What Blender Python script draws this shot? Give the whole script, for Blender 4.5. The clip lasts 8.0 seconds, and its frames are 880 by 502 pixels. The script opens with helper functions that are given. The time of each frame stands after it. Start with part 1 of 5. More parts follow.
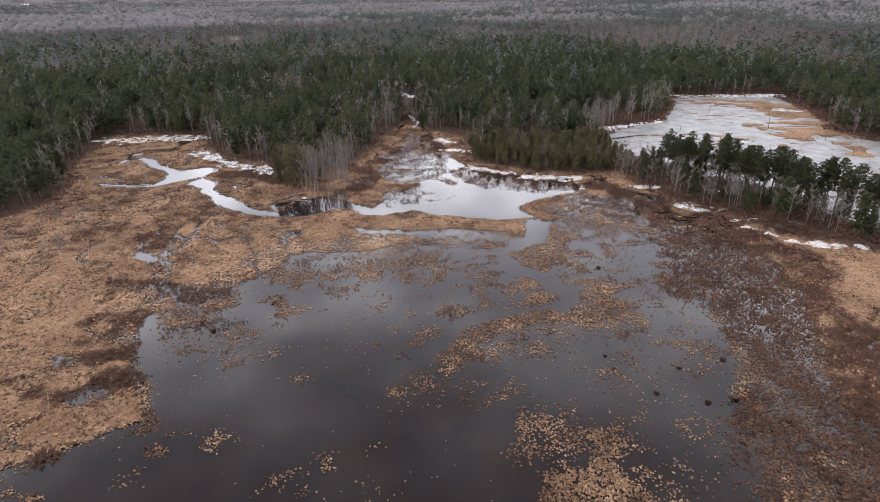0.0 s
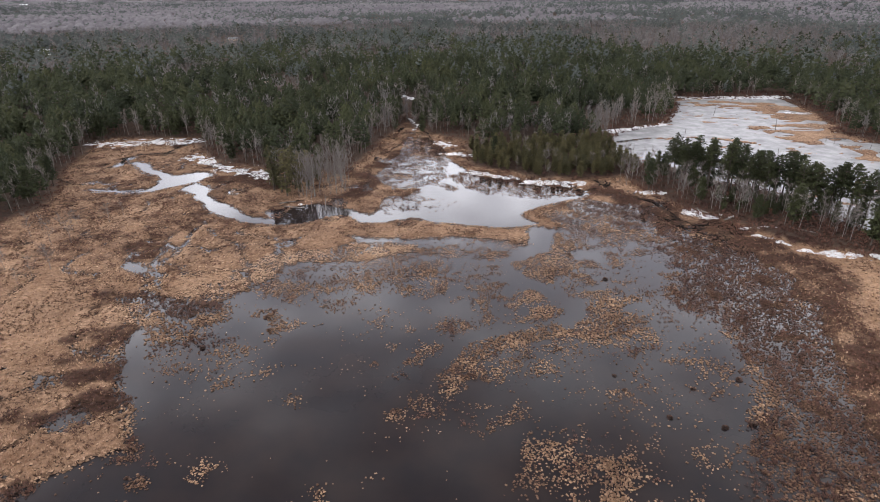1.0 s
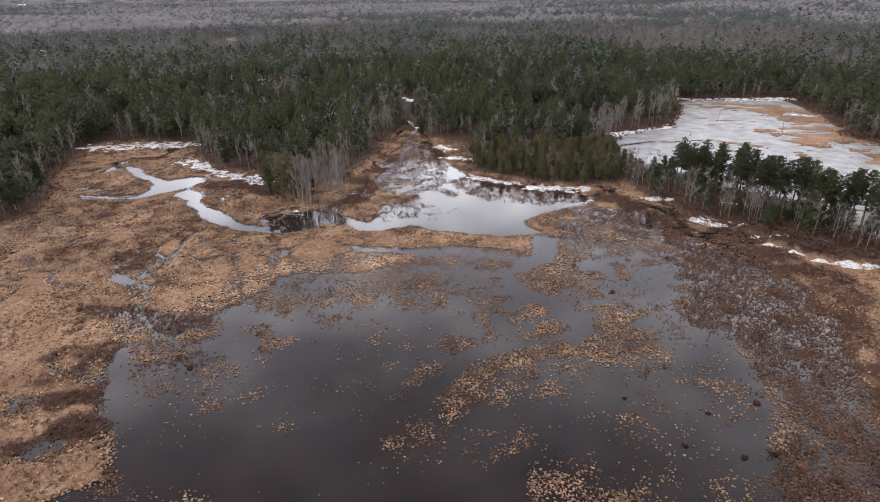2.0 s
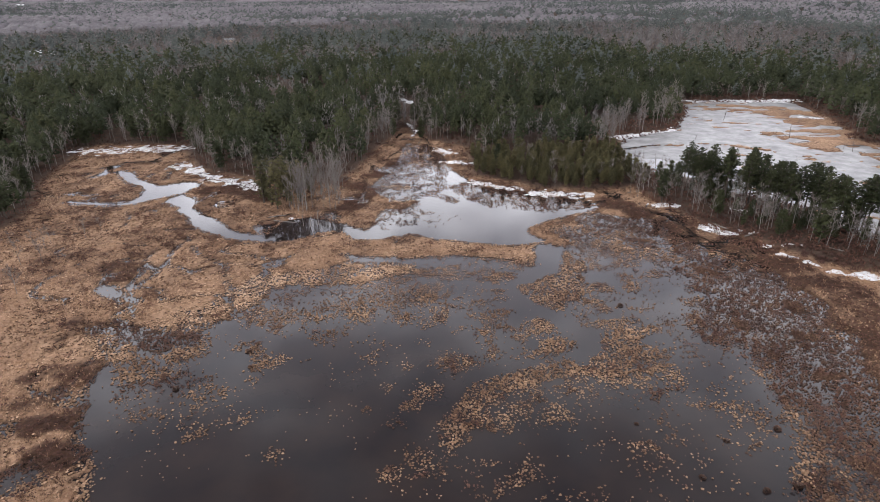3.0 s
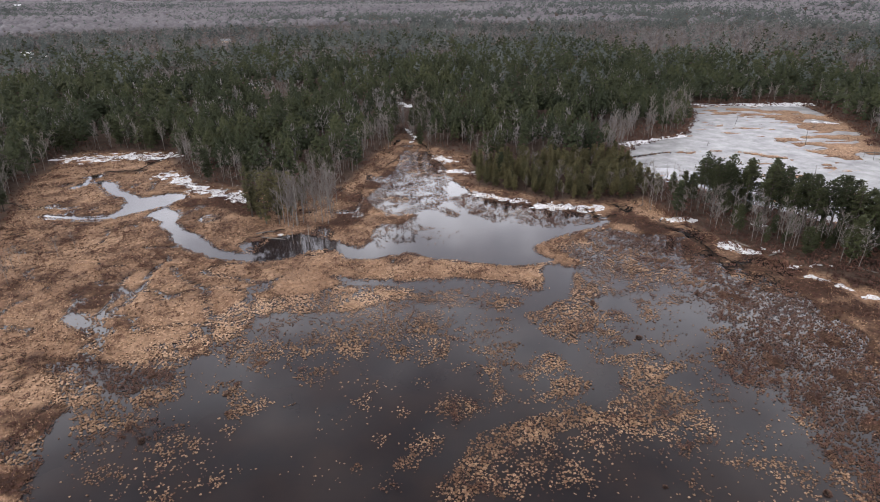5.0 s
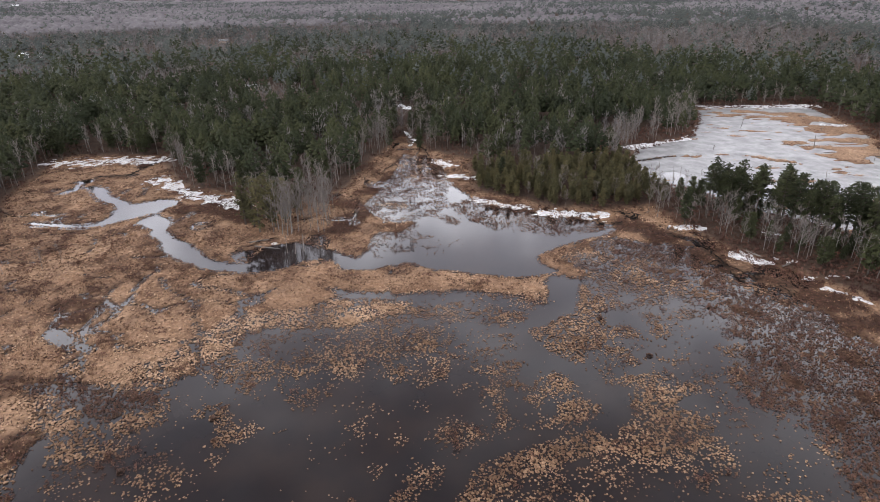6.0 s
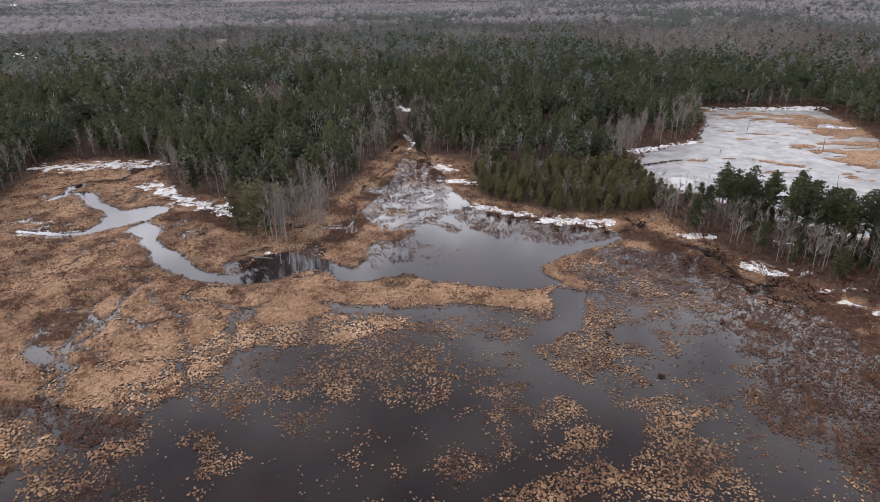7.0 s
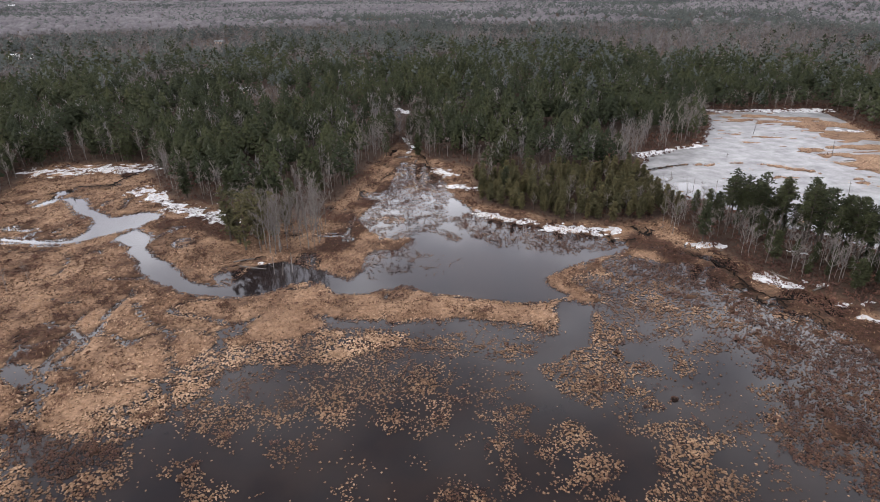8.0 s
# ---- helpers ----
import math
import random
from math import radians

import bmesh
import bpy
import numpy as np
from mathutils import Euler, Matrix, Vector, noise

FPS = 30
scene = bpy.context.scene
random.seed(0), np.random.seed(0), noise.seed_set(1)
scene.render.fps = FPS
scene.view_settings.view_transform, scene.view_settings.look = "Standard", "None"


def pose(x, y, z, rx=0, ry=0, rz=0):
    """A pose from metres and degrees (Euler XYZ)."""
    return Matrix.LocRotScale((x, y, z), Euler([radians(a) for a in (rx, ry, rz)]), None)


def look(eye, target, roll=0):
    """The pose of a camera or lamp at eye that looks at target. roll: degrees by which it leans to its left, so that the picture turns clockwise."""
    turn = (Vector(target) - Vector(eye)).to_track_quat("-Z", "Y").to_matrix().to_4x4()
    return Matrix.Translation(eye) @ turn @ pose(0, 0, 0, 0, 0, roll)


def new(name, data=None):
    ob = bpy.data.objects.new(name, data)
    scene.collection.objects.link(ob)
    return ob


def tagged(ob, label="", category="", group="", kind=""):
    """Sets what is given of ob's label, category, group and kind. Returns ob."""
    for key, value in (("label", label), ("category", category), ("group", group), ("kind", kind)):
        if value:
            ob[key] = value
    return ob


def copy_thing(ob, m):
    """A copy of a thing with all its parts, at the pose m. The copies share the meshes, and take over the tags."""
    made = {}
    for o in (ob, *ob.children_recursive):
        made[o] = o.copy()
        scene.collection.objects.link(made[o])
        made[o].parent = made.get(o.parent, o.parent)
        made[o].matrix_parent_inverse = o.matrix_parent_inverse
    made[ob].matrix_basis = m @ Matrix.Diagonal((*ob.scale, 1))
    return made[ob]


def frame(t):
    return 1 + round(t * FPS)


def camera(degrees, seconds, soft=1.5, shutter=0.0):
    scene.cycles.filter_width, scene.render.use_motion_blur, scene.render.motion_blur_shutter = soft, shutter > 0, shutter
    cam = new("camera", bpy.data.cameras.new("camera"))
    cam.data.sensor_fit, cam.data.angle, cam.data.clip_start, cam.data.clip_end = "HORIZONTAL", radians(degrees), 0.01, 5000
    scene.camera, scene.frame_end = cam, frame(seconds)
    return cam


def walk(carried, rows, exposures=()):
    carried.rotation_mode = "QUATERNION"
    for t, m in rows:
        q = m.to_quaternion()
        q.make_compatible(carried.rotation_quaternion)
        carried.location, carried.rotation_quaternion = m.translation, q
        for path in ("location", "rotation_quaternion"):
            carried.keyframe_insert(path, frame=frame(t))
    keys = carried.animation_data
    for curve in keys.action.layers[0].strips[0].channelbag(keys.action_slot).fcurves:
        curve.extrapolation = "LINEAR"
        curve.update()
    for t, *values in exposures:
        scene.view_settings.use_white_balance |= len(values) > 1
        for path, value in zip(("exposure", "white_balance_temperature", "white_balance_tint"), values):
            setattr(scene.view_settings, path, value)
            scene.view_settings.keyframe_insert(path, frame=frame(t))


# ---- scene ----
cam = camera(74.5, 8.0, soft=0.9)
METRES, EYE, TILT, LEAN, TURN = 48.04, 60.0, 0.0, 0.0, 0.0
ROWS = [
    (0.0, 0.0, 0.0, 0.0, -0.28, -24.41, 0.62),
    (0.5, -0.0007, 0.0599, 0.0001, -0.28, -24.39, 0.63),
    (1.0, -0.0012, 0.1204, -0.0, -0.29, -24.39, 0.63),
    (1.5, -0.0015, 0.1817, -0.0, -0.31, -24.38, 0.64),
    (3.0, -0.0022, 0.3693, -0.0004, -0.35, -24.39, 0.65),
    (3.5, -0.0019, 0.4321, -0.0001, -0.36, -24.39, 0.65),
    (4.0, -0.0016, 0.4951, -0.0001, -0.36, -24.39, 0.66),
    (4.5, -0.0012, 0.5587, -0.0003, -0.36, -24.4, 0.67),
    (6.0, -0.0009, 0.7485, -0.0025, -0.42, -24.4, 0.69),
    (6.5, -0.0008, 0.8114, -0.0035, -0.43, -24.4, 0.69),
    (7.0, -0.0009, 0.8746, -0.0042, -0.44, -24.4, 0.68),
    (7.5, -0.0007, 0.9373, -0.0053, -0.45, -24.39, 0.68),
    (8.0, -0.001, 0.9999, -0.0061, -0.47, -24.39, 0.66),
]
walk(cam, [(t, pose(0, 0, EYE, TILT, LEAN, TURN) @ pose(METRES * x, METRES * y, METRES * z, 90 + pitch, roll, yaw)) for t, x, y, z, yaw, pitch, roll in ROWS])

# ---- world, sun, exposure ----
SUN_EL, SUN_AZ = 50.0, -92.0   # height, and turn from straight ahead towards the left
world = bpy.data.worlds.new("overcast_sky")
scene.world = world
world.use_nodes = True
wn, wl = world.node_tree.nodes, world.node_tree.links
sky = wn.new("ShaderNodeTexSky")
sky.sky_type, sky.sun_disc = "NISHITA", False
sky.sun_elevation, sky.sun_rotation = radians(SUN_EL), radians(SUN_AZ)
sky.air_density, sky.dust_density = 1.0, 4.0
wc = wn.new("ShaderNodeTexCoord")
wmap = wn.new("ShaderNodeMapping")
wmap.inputs["Scale"].default_value = (1.0, 1.0, 1.8)
cloud = wn.new("ShaderNodeTexNoise")
cloud.inputs["Scale"].default_value, cloud.inputs["Detail"].default_value, cloud.inputs["Roughness"].default_value = 4.2, 5.0, 0.5
ramp = wn.new("ShaderNodeValToRGB")
ramp.color_ramp.elements[0].position, ramp.color_ramp.elements[0].color = 0.40, (5.7, 5.6, 6.3, 1)
ramp.color_ramp.elements[1].position, ramp.color_ramp.elements[1].color = 0.60, (13.1, 13.0, 14.0, 1)
wmix = wn.new("ShaderNodeMix")
wmix.data_type = "RGBA"
wmix.inputs["Factor"].default_value = 0.9
wl.new(wc.outputs["Generated"], wmap.inputs["Vector"])
wl.new(wmap.outputs["Vector"], cloud.inputs["Vector"])
wl.new(cloud.outputs["Fac"], ramp.inputs["Fac"])
wl.new(sky.outputs["Color"], wmix.inputs["A"])
wl.new(ramp.outputs["Color"], wmix.inputs["B"])
# haze brightens the sky evenly all round towards the horizon
split = wn.new("ShaderNodeSeparateXYZ")
haze = wn.new("ShaderNodeMapRange")
haze.interpolation_type = "SMOOTHSTEP"
for key, v in (("From Min", 0.33), ("From Max", 0.76), ("To Min", 3.9), ("To Max", 0.62)):
    haze.inputs[key].default_value = v
glow = wn.new("ShaderNodeVectorMath")
glow.operation = "SCALE"
wl.new(wc.outputs["Generated"], split.inputs[0])
wl.new(split.outputs["Z"], haze.inputs["Value"])
wl.new(wmix.outputs["Result"], glow.inputs[0])
wl.new(haze.outputs["Result"], glow.inputs["Scale"])
wl.new(glow.outputs[0], wn["Background"].inputs["Color"])
wn["Background"].inputs["Strength"].default_value = 0.09

sun = new("sun", bpy.data.lights.new("sun", "SUN"))
sun.data.energy, sun.data.angle, sun.data.color = 1.2, radians(12), (1.0, 0.96, 0.91)
sun.matrix_world = look((0, 0, 100), (100 * math.sin(radians(-SUN_AZ)) * math.cos(radians(SUN_EL)), -100 * math.cos(radians(SUN_AZ)) * math.cos(radians(SUN_EL)), 100 - 100 * math.sin(radians(SUN_EL))))
scene.view_settings.exposure = 0.11

# ---- materials ----
def nodes_of(name):
    m = bpy.data.materials.new(name)
    m.use_nodes = True
    return m, m.node_tree.nodes, m.node_tree.links, m.node_tree.nodes["Principled BSDF"]


def noise_node(n, l, scale, detail=4.0, rough=0.6, coord=None):
    t = n.new("ShaderNodeTexNoise")
    t.inputs["Scale"].default_value, t.inputs["Detail"].default_value, t.inputs["Roughness"].default_value = scale, detail, rough
    l.new(coord, t.inputs["Vector"])
    return t.outputs["Fac"]


def mixed(n, l, fac, a, b):
    """A colour between a and b (each a colour or a socket)."""
    m = n.new("ShaderNodeMix")
    m.data_type = "RGBA"
    for key, v in (("Factor", fac), ("A", a), ("B", b)):
        if isinstance(v, tuple):
            m.inputs[key].default_value = (*v, 1)
        elif isinstance(v, float):
            m.inputs[key].default_value = v
        else:
            l.new(v, m.inputs[key])
    return m.outputs["Result"]


def stretch(n, l, v, lo, hi):
    m = n.new("ShaderNodeMapRange")
    m.inputs["From Min"].default_value, m.inputs["From Max"].default_value = lo, hi
    l.new(v, m.inputs["Value"])
    return m.outputs["Result"]


def attribute(n, name):
    a = n.new("ShaderNodeAttribute")
    a.attribute_name = name
    return a.outputs["Fac"]


def plant_material(name, dark, mid, light, rough=0.85, patch=0.06, grain=2.5):
    """Plant matter: tint per plant, patches over metres, fine grain."""
    m, n, l, p = nodes_of(name)
    pos = n.new("ShaderNodeNewGeometry").outputs["Position"]
    tint = attribute(n, "tint")
    a = stretch(n, l, noise_node(n, l, patch, 3.0, 0.6, pos), 0.36, 0.64)
    g = stretch(n, l, noise_node(n, l, grain, 3.0, 0.7, pos), 0.25, 0.75)
    c = mixed(n, l, tint, mixed(n, l, a, dark, mid), mixed(n, l, a, mid, light))
    c = mixed(n, l, mixed(n, l, 0.35, (0.0, 0.0, 0.0), g), c, dark)
    l.new(c, p.inputs["Base Color"])
    p.inputs["Roughness"].default_value = rough
    p.inputs["Specular IOR Level"].default_value = 0.15
    return m


def object_plant_material(name, dark, light, grain=1.5, rough=0.85):
    """For single plants: a shade per plant and per clump."""
    m, n, l, p = nodes_of(name)
    pos = n.new("ShaderNodeTexCoord").outputs["Object"]
    rnd = n.new("ShaderNodeObjectInfo").outputs["Random"]
    isl = n.new("ShaderNodeNewGeometry").outputs["Random Per Island"]
    mean = n.new("ShaderNodeMath")
    mean.operation = "ADD"
    h1, h2 = n.new("ShaderNodeMath"), n.new("ShaderNodeMath")
    h1.operation = h2.operation = "MULTIPLY"
    h1.inputs[1].default_value, h2.inputs[1].default_value = 0.55, 0.45
    l.new(rnd, h1.inputs[0])
    l.new(isl, h2.inputs[0])
    l.new(h1.outputs[0], mean.inputs[0])
    l.new(h2.outputs[0], mean.inputs[1])
    c = mixed(n, l, mean.outputs[0], dark, light)
    c = mixed(n, l, stretch(n, l, noise_node(n, l, grain, 3.0, 0.7, pos), 0.45, 0.9), c, dark)
    l.new(c, p.inputs["Base Color"])
    p.inputs["Roughness"].default_value = rough
    p.inputs["Specular IOR Level"].default_value = 0.15
    return m


STRAW = plant_material("straw_sedge", (0.19, 0.111, 0.070), (0.41, 0.264, 0.167), (0.63, 0.44, 0.296), patch=0.05)
SEDGE_TUSSOCK = plant_material("tussock_straw", (0.088, 0.050, 0.032), (0.22, 0.132, 0.082), (0.45, 0.300, 0.190), patch=0.13)
HEATH = plant_material("leafless_heath", (0.044, 0.024, 0.020), (0.098, 0.049, 0.036), (0.175, 0.092, 0.063), patch=0.05)
PEAT = plant_material("wet_peat_sticks", (0.008, 0.007, 0.006), (0.014, 0.011, 0.009), (0.035, 0.027, 0.022), patch=0.2)
WETTUSSOCK = plant_material("wet_sedge", (0.046, 0.026, 0.019), (0.102, 0.057, 0.038), (0.215, 0.128, 0.080), patch=0.07)
# wet stool colour, darkened further to paint in shade beneath the mop
SHADED_STOOL = plant_material("shaded_tussock_stool", (0.022, 0.014, 0.010), (0.05, 0.031, 0.021), (0.10, 0.062, 0.041), patch=0.2)
NEEDLES = plant_material("far_needles", (0.013, 0.017, 0.008), (0.025, 0.030, 0.0135), (0.050, 0.052, 0.022), patch=0.025, grain=0.8)
BARE = plant_material("far_bare_wood", (0.084, 0.076, 0.073), (0.130, 0.119, 0.115), (0.195, 0.180, 0.172), patch=0.01, grain=0.8)
# distant woods: aerial haze painted in as paler, bluer base colours
HAZED_NEEDLES = plant_material("hazed_needles", (0.038, 0.045, 0.044), (0.061, 0.069, 0.063), (0.091, 0.097, 0.086), patch=0.006, grain=0.15)
HAZED_BARE = plant_material("hazed_bare_wood", (0.092, 0.085, 0.091), (0.128, 0.118, 0.124), (0.170, 0.157, 0.163), patch=0.006, grain=0.3)
PINE = object_plant_material("pine_needles", (0.026, 0.032, 0.016), (0.072, 0.078, 0.034))
YOUNG_PINE = object_plant_material("young_pine_needles", (0.052, 0.050, 0.024), (0.135, 0.116, 0.052))
TWIGS = object_plant_material("bare_twigs", (0.095, 0.080, 0.071), (0.21, 0.186, 0.168))
BARK = object_plant_material("grey_bark", (0.09, 0.080, 0.073), (0.235, 0.216, 0.198), grain=4.0)
PINE_BARK = object_plant_material("pine_bark", (0.045, 0.036, 0.030), (0.11, 0.09, 0.075), grain=4.0)
SHRUB = object_plant_material("shrub_twigs", (0.045, 0.028, 0.022), (0.13, 0.075, 0.055), grain=3.0)
TUSSOCK = object_plant_material("tussock_sedge", (0.10, 0.060, 0.038), (0.33, 0.22, 0.14), grain=3.0)


def ground_material():
    """Sedge peat, heath, leaf litter and black mud, mixed by the cover of the ground."""
    m, n, l, p = nodes_of("marsh_ground")
    pos = n.new("ShaderNodeNewGeometry").outputs["Position"]
    fine = stretch(n, l, noise_node(n, l, 1.3, 5.0, 0.7, pos), 0.3, 0.7)
    wide = stretch(n, l, noise_node(n, l, 0.06, 4.0, 0.6, pos), 0.36, 0.64)
    straw = mixed(n, l, fine, mixed(n, l, wide, (0.088, 0.050, 0.031), (0.155, 0.092, 0.057)), mixed(n, l, wide, (0.29, 0.173, 0.107), (0.49, 0.322, 0.208)))
    heath = mixed(n, l, fine, (0.030, 0.018, 0.014), mixed(n, l, wide, (0.075, 0.040, 0.026), (0.115, 0.062, 0.038)))
    litter = mixed(n, l, fine, (0.045, 0.031, 0.025), mixed(n, l, wide, (0.075, 0.048, 0.035), (0.108, 0.075, 0.056)))
    c = mixed(n, l, stretch(n, l, attribute(n, "heath"), 0.12, 0.85), straw, heath)
    c = mixed(n, l, attribute(n, "litter"), c, litter)
    c = mixed(n, l, attribute(n, "mud"), c, (0.010, 0.008, 0.007))
    l.new(c, p.inputs["Base Color"])
    p.inputs["Roughness"].default_value = 0.9
    p.inputs["Specular IOR Level"].default_value = 0.1
    b = n.new("ShaderNodeBump")
    b.inputs["Strength"].default_value, b.inputs["Distance"].default_value = 0.6, 0.25
    l.new(noise_node(n, l, 2.6, 4.0, 0.7, pos), b.inputs["Height"])
    l.new(b.outputs["Normal"], p.inputs["Normal"])
    return m


def water_material():
    m, n, l, p = nodes_of("bog_water")
    pos = n.new("ShaderNodeNewGeometry").outputs["Position"]
    c = mixed(n, l, stretch(n, l, noise_node(n, l, 0.09, 4.0, 0.6, pos), 0.35, 0.75), (0.013, 0.0105, 0.0115), (0.024, 0.0165, 0.0145))
    l.new(c, p.inputs["Base Color"])
    p.inputs["Roughness"].default_value, p.inputs["IOR"].default_value = 0.06, 1.333
    b = n.new("ShaderNodeBump")
    b.inputs["Strength"].default_value, b.inputs["Distance"].default_value = 0.05, 0.02
    l.new(noise_node(n, l, 1.5, 2.0, 0.5, pos), b.inputs["Height"])
    l.new(b.outputs["Normal"], p.inputs["Normal"])
    return m


def cold_material(name, a, b, rough, scale):
    m, n, l, p = nodes_of(name)
    pos = n.new("ShaderNodeNewGeometry").outputs["Position"]
    f = stretch(n, l, noise_node(n, l, scale, 5.0, 0.65, pos), 0.35, 0.65)
    l.new(mixed(n, l, f, a, b), p.inputs["Base Color"])
    p.inputs["Roughness"].default_value = rough
    bm_ = n.new("ShaderNodeBump")
    bm_.inputs["Strength"].default_value, bm_.inputs["Distance"].default_value = 0.4, 0.1
    l.new(noise_node(n, l, 1.7, 4.0, 0.6, pos), bm_.inputs["Height"])
    l.new(bm_.outputs["Normal"], p.inputs["Normal"])
    return m


GROUND, WATER = ground_material(), water_material()
SHINGLE = cold_material("grey_roof", (0.14, 0.14, 0.145), (0.24, 0.24, 0.245), 0.7, 0.8)
SIDING = cold_material("pale_siding", (0.55, 0.53, 0.50), (0.70, 0.68, 0.65), 0.7, 0.6)
TAN_SIDING = cold_material("tan_siding", (0.42, 0.30, 0.22), (0.52, 0.38, 0.28), 0.7, 0.6)
DARK_GLASS = cold_material("dark_window", (0.03, 0.03, 0.035), (0.05, 0.05, 0.055), 0.15, 1.0)
DEADWOOD = object_plant_material("weathered_deadwood", (0.09, 0.08, 0.072), (0.24, 0.22, 0.20), grain=4.0)
MUD = cold_material("wet_black_peat", (0.006, 0.005, 0.0045), (0.014, 0.010, 0.008), 0.8, 1.5)
MUD.node_tree.nodes["Principled BSDF"].inputs["Specular IOR Level"].default_value = 0.05
SNOW = cold_material("old_snow", (0.46, 0.46, 0.47), (0.74, 0.75, 0.76), 0.6, 0.6)
ICE = cold_material("grey_lake_ice", (0.12, 0.119, 0.120), (0.28, 0.277, 0.275), 0.5, 0.16)

# ---- the plan of the marsh, in metres ----
BASIN_WEST = [(-125.7, 163.2), (-121.7, 172.1), (-124.6, 186.6), (-133.5, 202.9), (-140.8, 220.6), (-148, 253), (-146, 265), (-110, 263), (-98.7, 241.4), (-87.3, 224.3), (-73, 216.1), (-59, 209.8), (-36.6, 208.9), (-29.9, 219.4), (-26.6, 239.8), (-21, 271), (-18.5, 290)]
BASIN_EAST = [(-14.5, 291), (-4.5, 268), (12, 252), (11.6, 216.8), (17.7, 209.4), (33.9, 198), (52.3, 194.8), (63, 199.4), (68, 180.4), (72.5, 165.3), (82.4, 152.2), (89.5, 140.8), (103.2, 130.7)]
BASIN = BASIN_WEST + BASIN_EAST + [(150, 100), (170, 20), (120, -120), (-120, -130), (-190, 0), (-170, 110), (-135, 140)]
LAKE = [(68.4, 236.9), (79, 264), (108, 283), (128, 320), (137, 348), (197, 348), (194, 315), (184, 275), (176, 259), (179.9, 240.5), (215, 205), (190, 150), (150, 118), (112.3, 143.7), (110.9, 161.7), (104.2, 179), (93.3, 193.8), (80.6, 210.9), (67.8, 222.7)]
# areas and bands of open water and sparse sedge: cover from 0 (water) to 1 (closed mat), soft edge or half width, outline or middle line
COVER = []
COVER.append(("area", 0.88, 6, [(62.1, 148.2), (72.2, 149), (75.8, 140.5), (76.6, 131.4), (58.1, 105.1), (55.6, 53.6), (57.8, 67.3), (55.5, 75.2), (53.8, 82.9), (53, 91.8), (50.4, 122.8)]))
COVER.append(("area", 0.9, 5, [(32.5, 153.6), (28.7, 163.5), (43.8, 176.6), (61.6, 169.7), (65.6, 156.4), (72.2, 149), (61.6, 147.1), (36.5, 151.2)]))
COVER.append(("area", 0.5, 6, [(44.7, 75.4), (55.5, 75.2), (65.1, 67.2), (55.6, 53.6), (70, 30), (40, 20), (36.6, 53.9)]))
COVER.append(("area", 0.9, 6, [(61.4, 148.1), (76.1, 139.7), (79.8, 119.6), (74.4, 99.5), (67.3, 84.3), (62.7, 72.3), (62.7, 63.7), (55.6, 53.6), (43.7, 53.8), (46.5, 75.4), (54.4, 99.9), (54.1, 120.3)]))
COVER.append(("area", 0.03, 4.5, [(-61.4, 60.9), (-54.3, 60.8), (-52.4, 62.9), (-47.6, 64.4), (-46.4, 67.9), (-40.8, 67.5), (-45.2, 71.6), (-46.8, 74.3), (-47.4, 78.6), (-53.9, 83.4), (-54, 86.7), (-54.1, 90.3), (-57.4, 94.2), (-57.9, 102.5), (-57.1, 106), (-45, 113.5), (-45.7, 117.6), (-41.9, 118.8), (-39, 120.1), (-38.6, 126.3), (-41, 131.8), (-38.1, 133.4), (-33.4, 134.2), (-25.7, 135.4), (-18.7, 135.9), (-9.9, 139.9), (-19.9, 143.7), (-21.5, 146.8), (-9.2, 145.4), (1.8, 146.2), (12.8, 144.8), (22.7, 140), (24.9, 150.8), (31.9, 151.3), (46.6, 147.5), (57.1, 139.1), (50.4, 122.8), (48, 113.8), (53, 91.8), (48.8, 78.3), (43.5, 72.7), (41.8, 65.2), (39.4, 53.8), (40, 20), (8, -45), (-60, -50), (-75, 10), (-62, 50)]))
COVER.append(("area", 0.84, 5, [(31.9, 151.3), (43.3, 151), (33.9, 123.2), (24.4, 121.3), (20.7, 124.9), (18.4, 130.4), (27.1, 136.2)]))
COVER.append(("area", 0.74, 5, [(42.2, 151), (61, 147.1), (53.7, 130.4), (43.5, 124.4), (33, 123.2)]))
COVER.append(("area", 0.22, 4, [(52.1, 137.3), (55.5, 132), (49, 117.5), (35.1, 116.8), (36.2, 124.6), (45.1, 130.6)]))
COVER.append(("area", 0.13, 3, [(34.7, 137.8), (38.7, 137.3), (40.3, 130.7), (38.5, 128.3), (34.1, 132.5)]))
COVER.append(("area", 0.5, 4, [(28.9, 124.8), (36.2, 119.7), (28.5, 117.3), (23, 119.6)]))
COVER.append(("band", 0.72, 1.3, [(26.4, 114.5), (32.6, 114.6), (38.4, 115.5)]))
COVER.append(("area", 0.58, 6, [(32.1, 115.2), (47.1, 114.8), (39.4, 92.1), (27.9, 92.3), (21.6, 98.5)]))
COVER.append(("area", 0.32, 4, [(44.1, 109.6), (56.4, 104.4), (51.9, 91.8), (47.8, 78.3), (38, 77), (27, 77.2), (27.2, 85.1), (38.8, 90.2)]))
COVER.append(("area", 0.6, 4, [(7, 92.6), (23.3, 96.8), (23.6, 88.2), (15.9, 82), (8.5, 83.1), (4.1, 87.4)]))
COVER.append(("area", 0.52, 5, [(23.6, 98.2), (40.8, 96.5), (38.2, 90.2), (29.8, 89.8), (22.6, 90.5)]))
COVER.append(("area", 0.17, 5, [(18.8, 88.2), (38.2, 90.2), (43.1, 86.7), (40, 77.5), (16.5, 77.9)]))
COVER.append(("area", 0.3, 5, [(-5.2, 80.4), (-0.7, 83.3), (8.4, 82.1), (15.8, 81.5), (15.7, 77.3), (7.3, 72.5), (-6.2, 74.3)]))
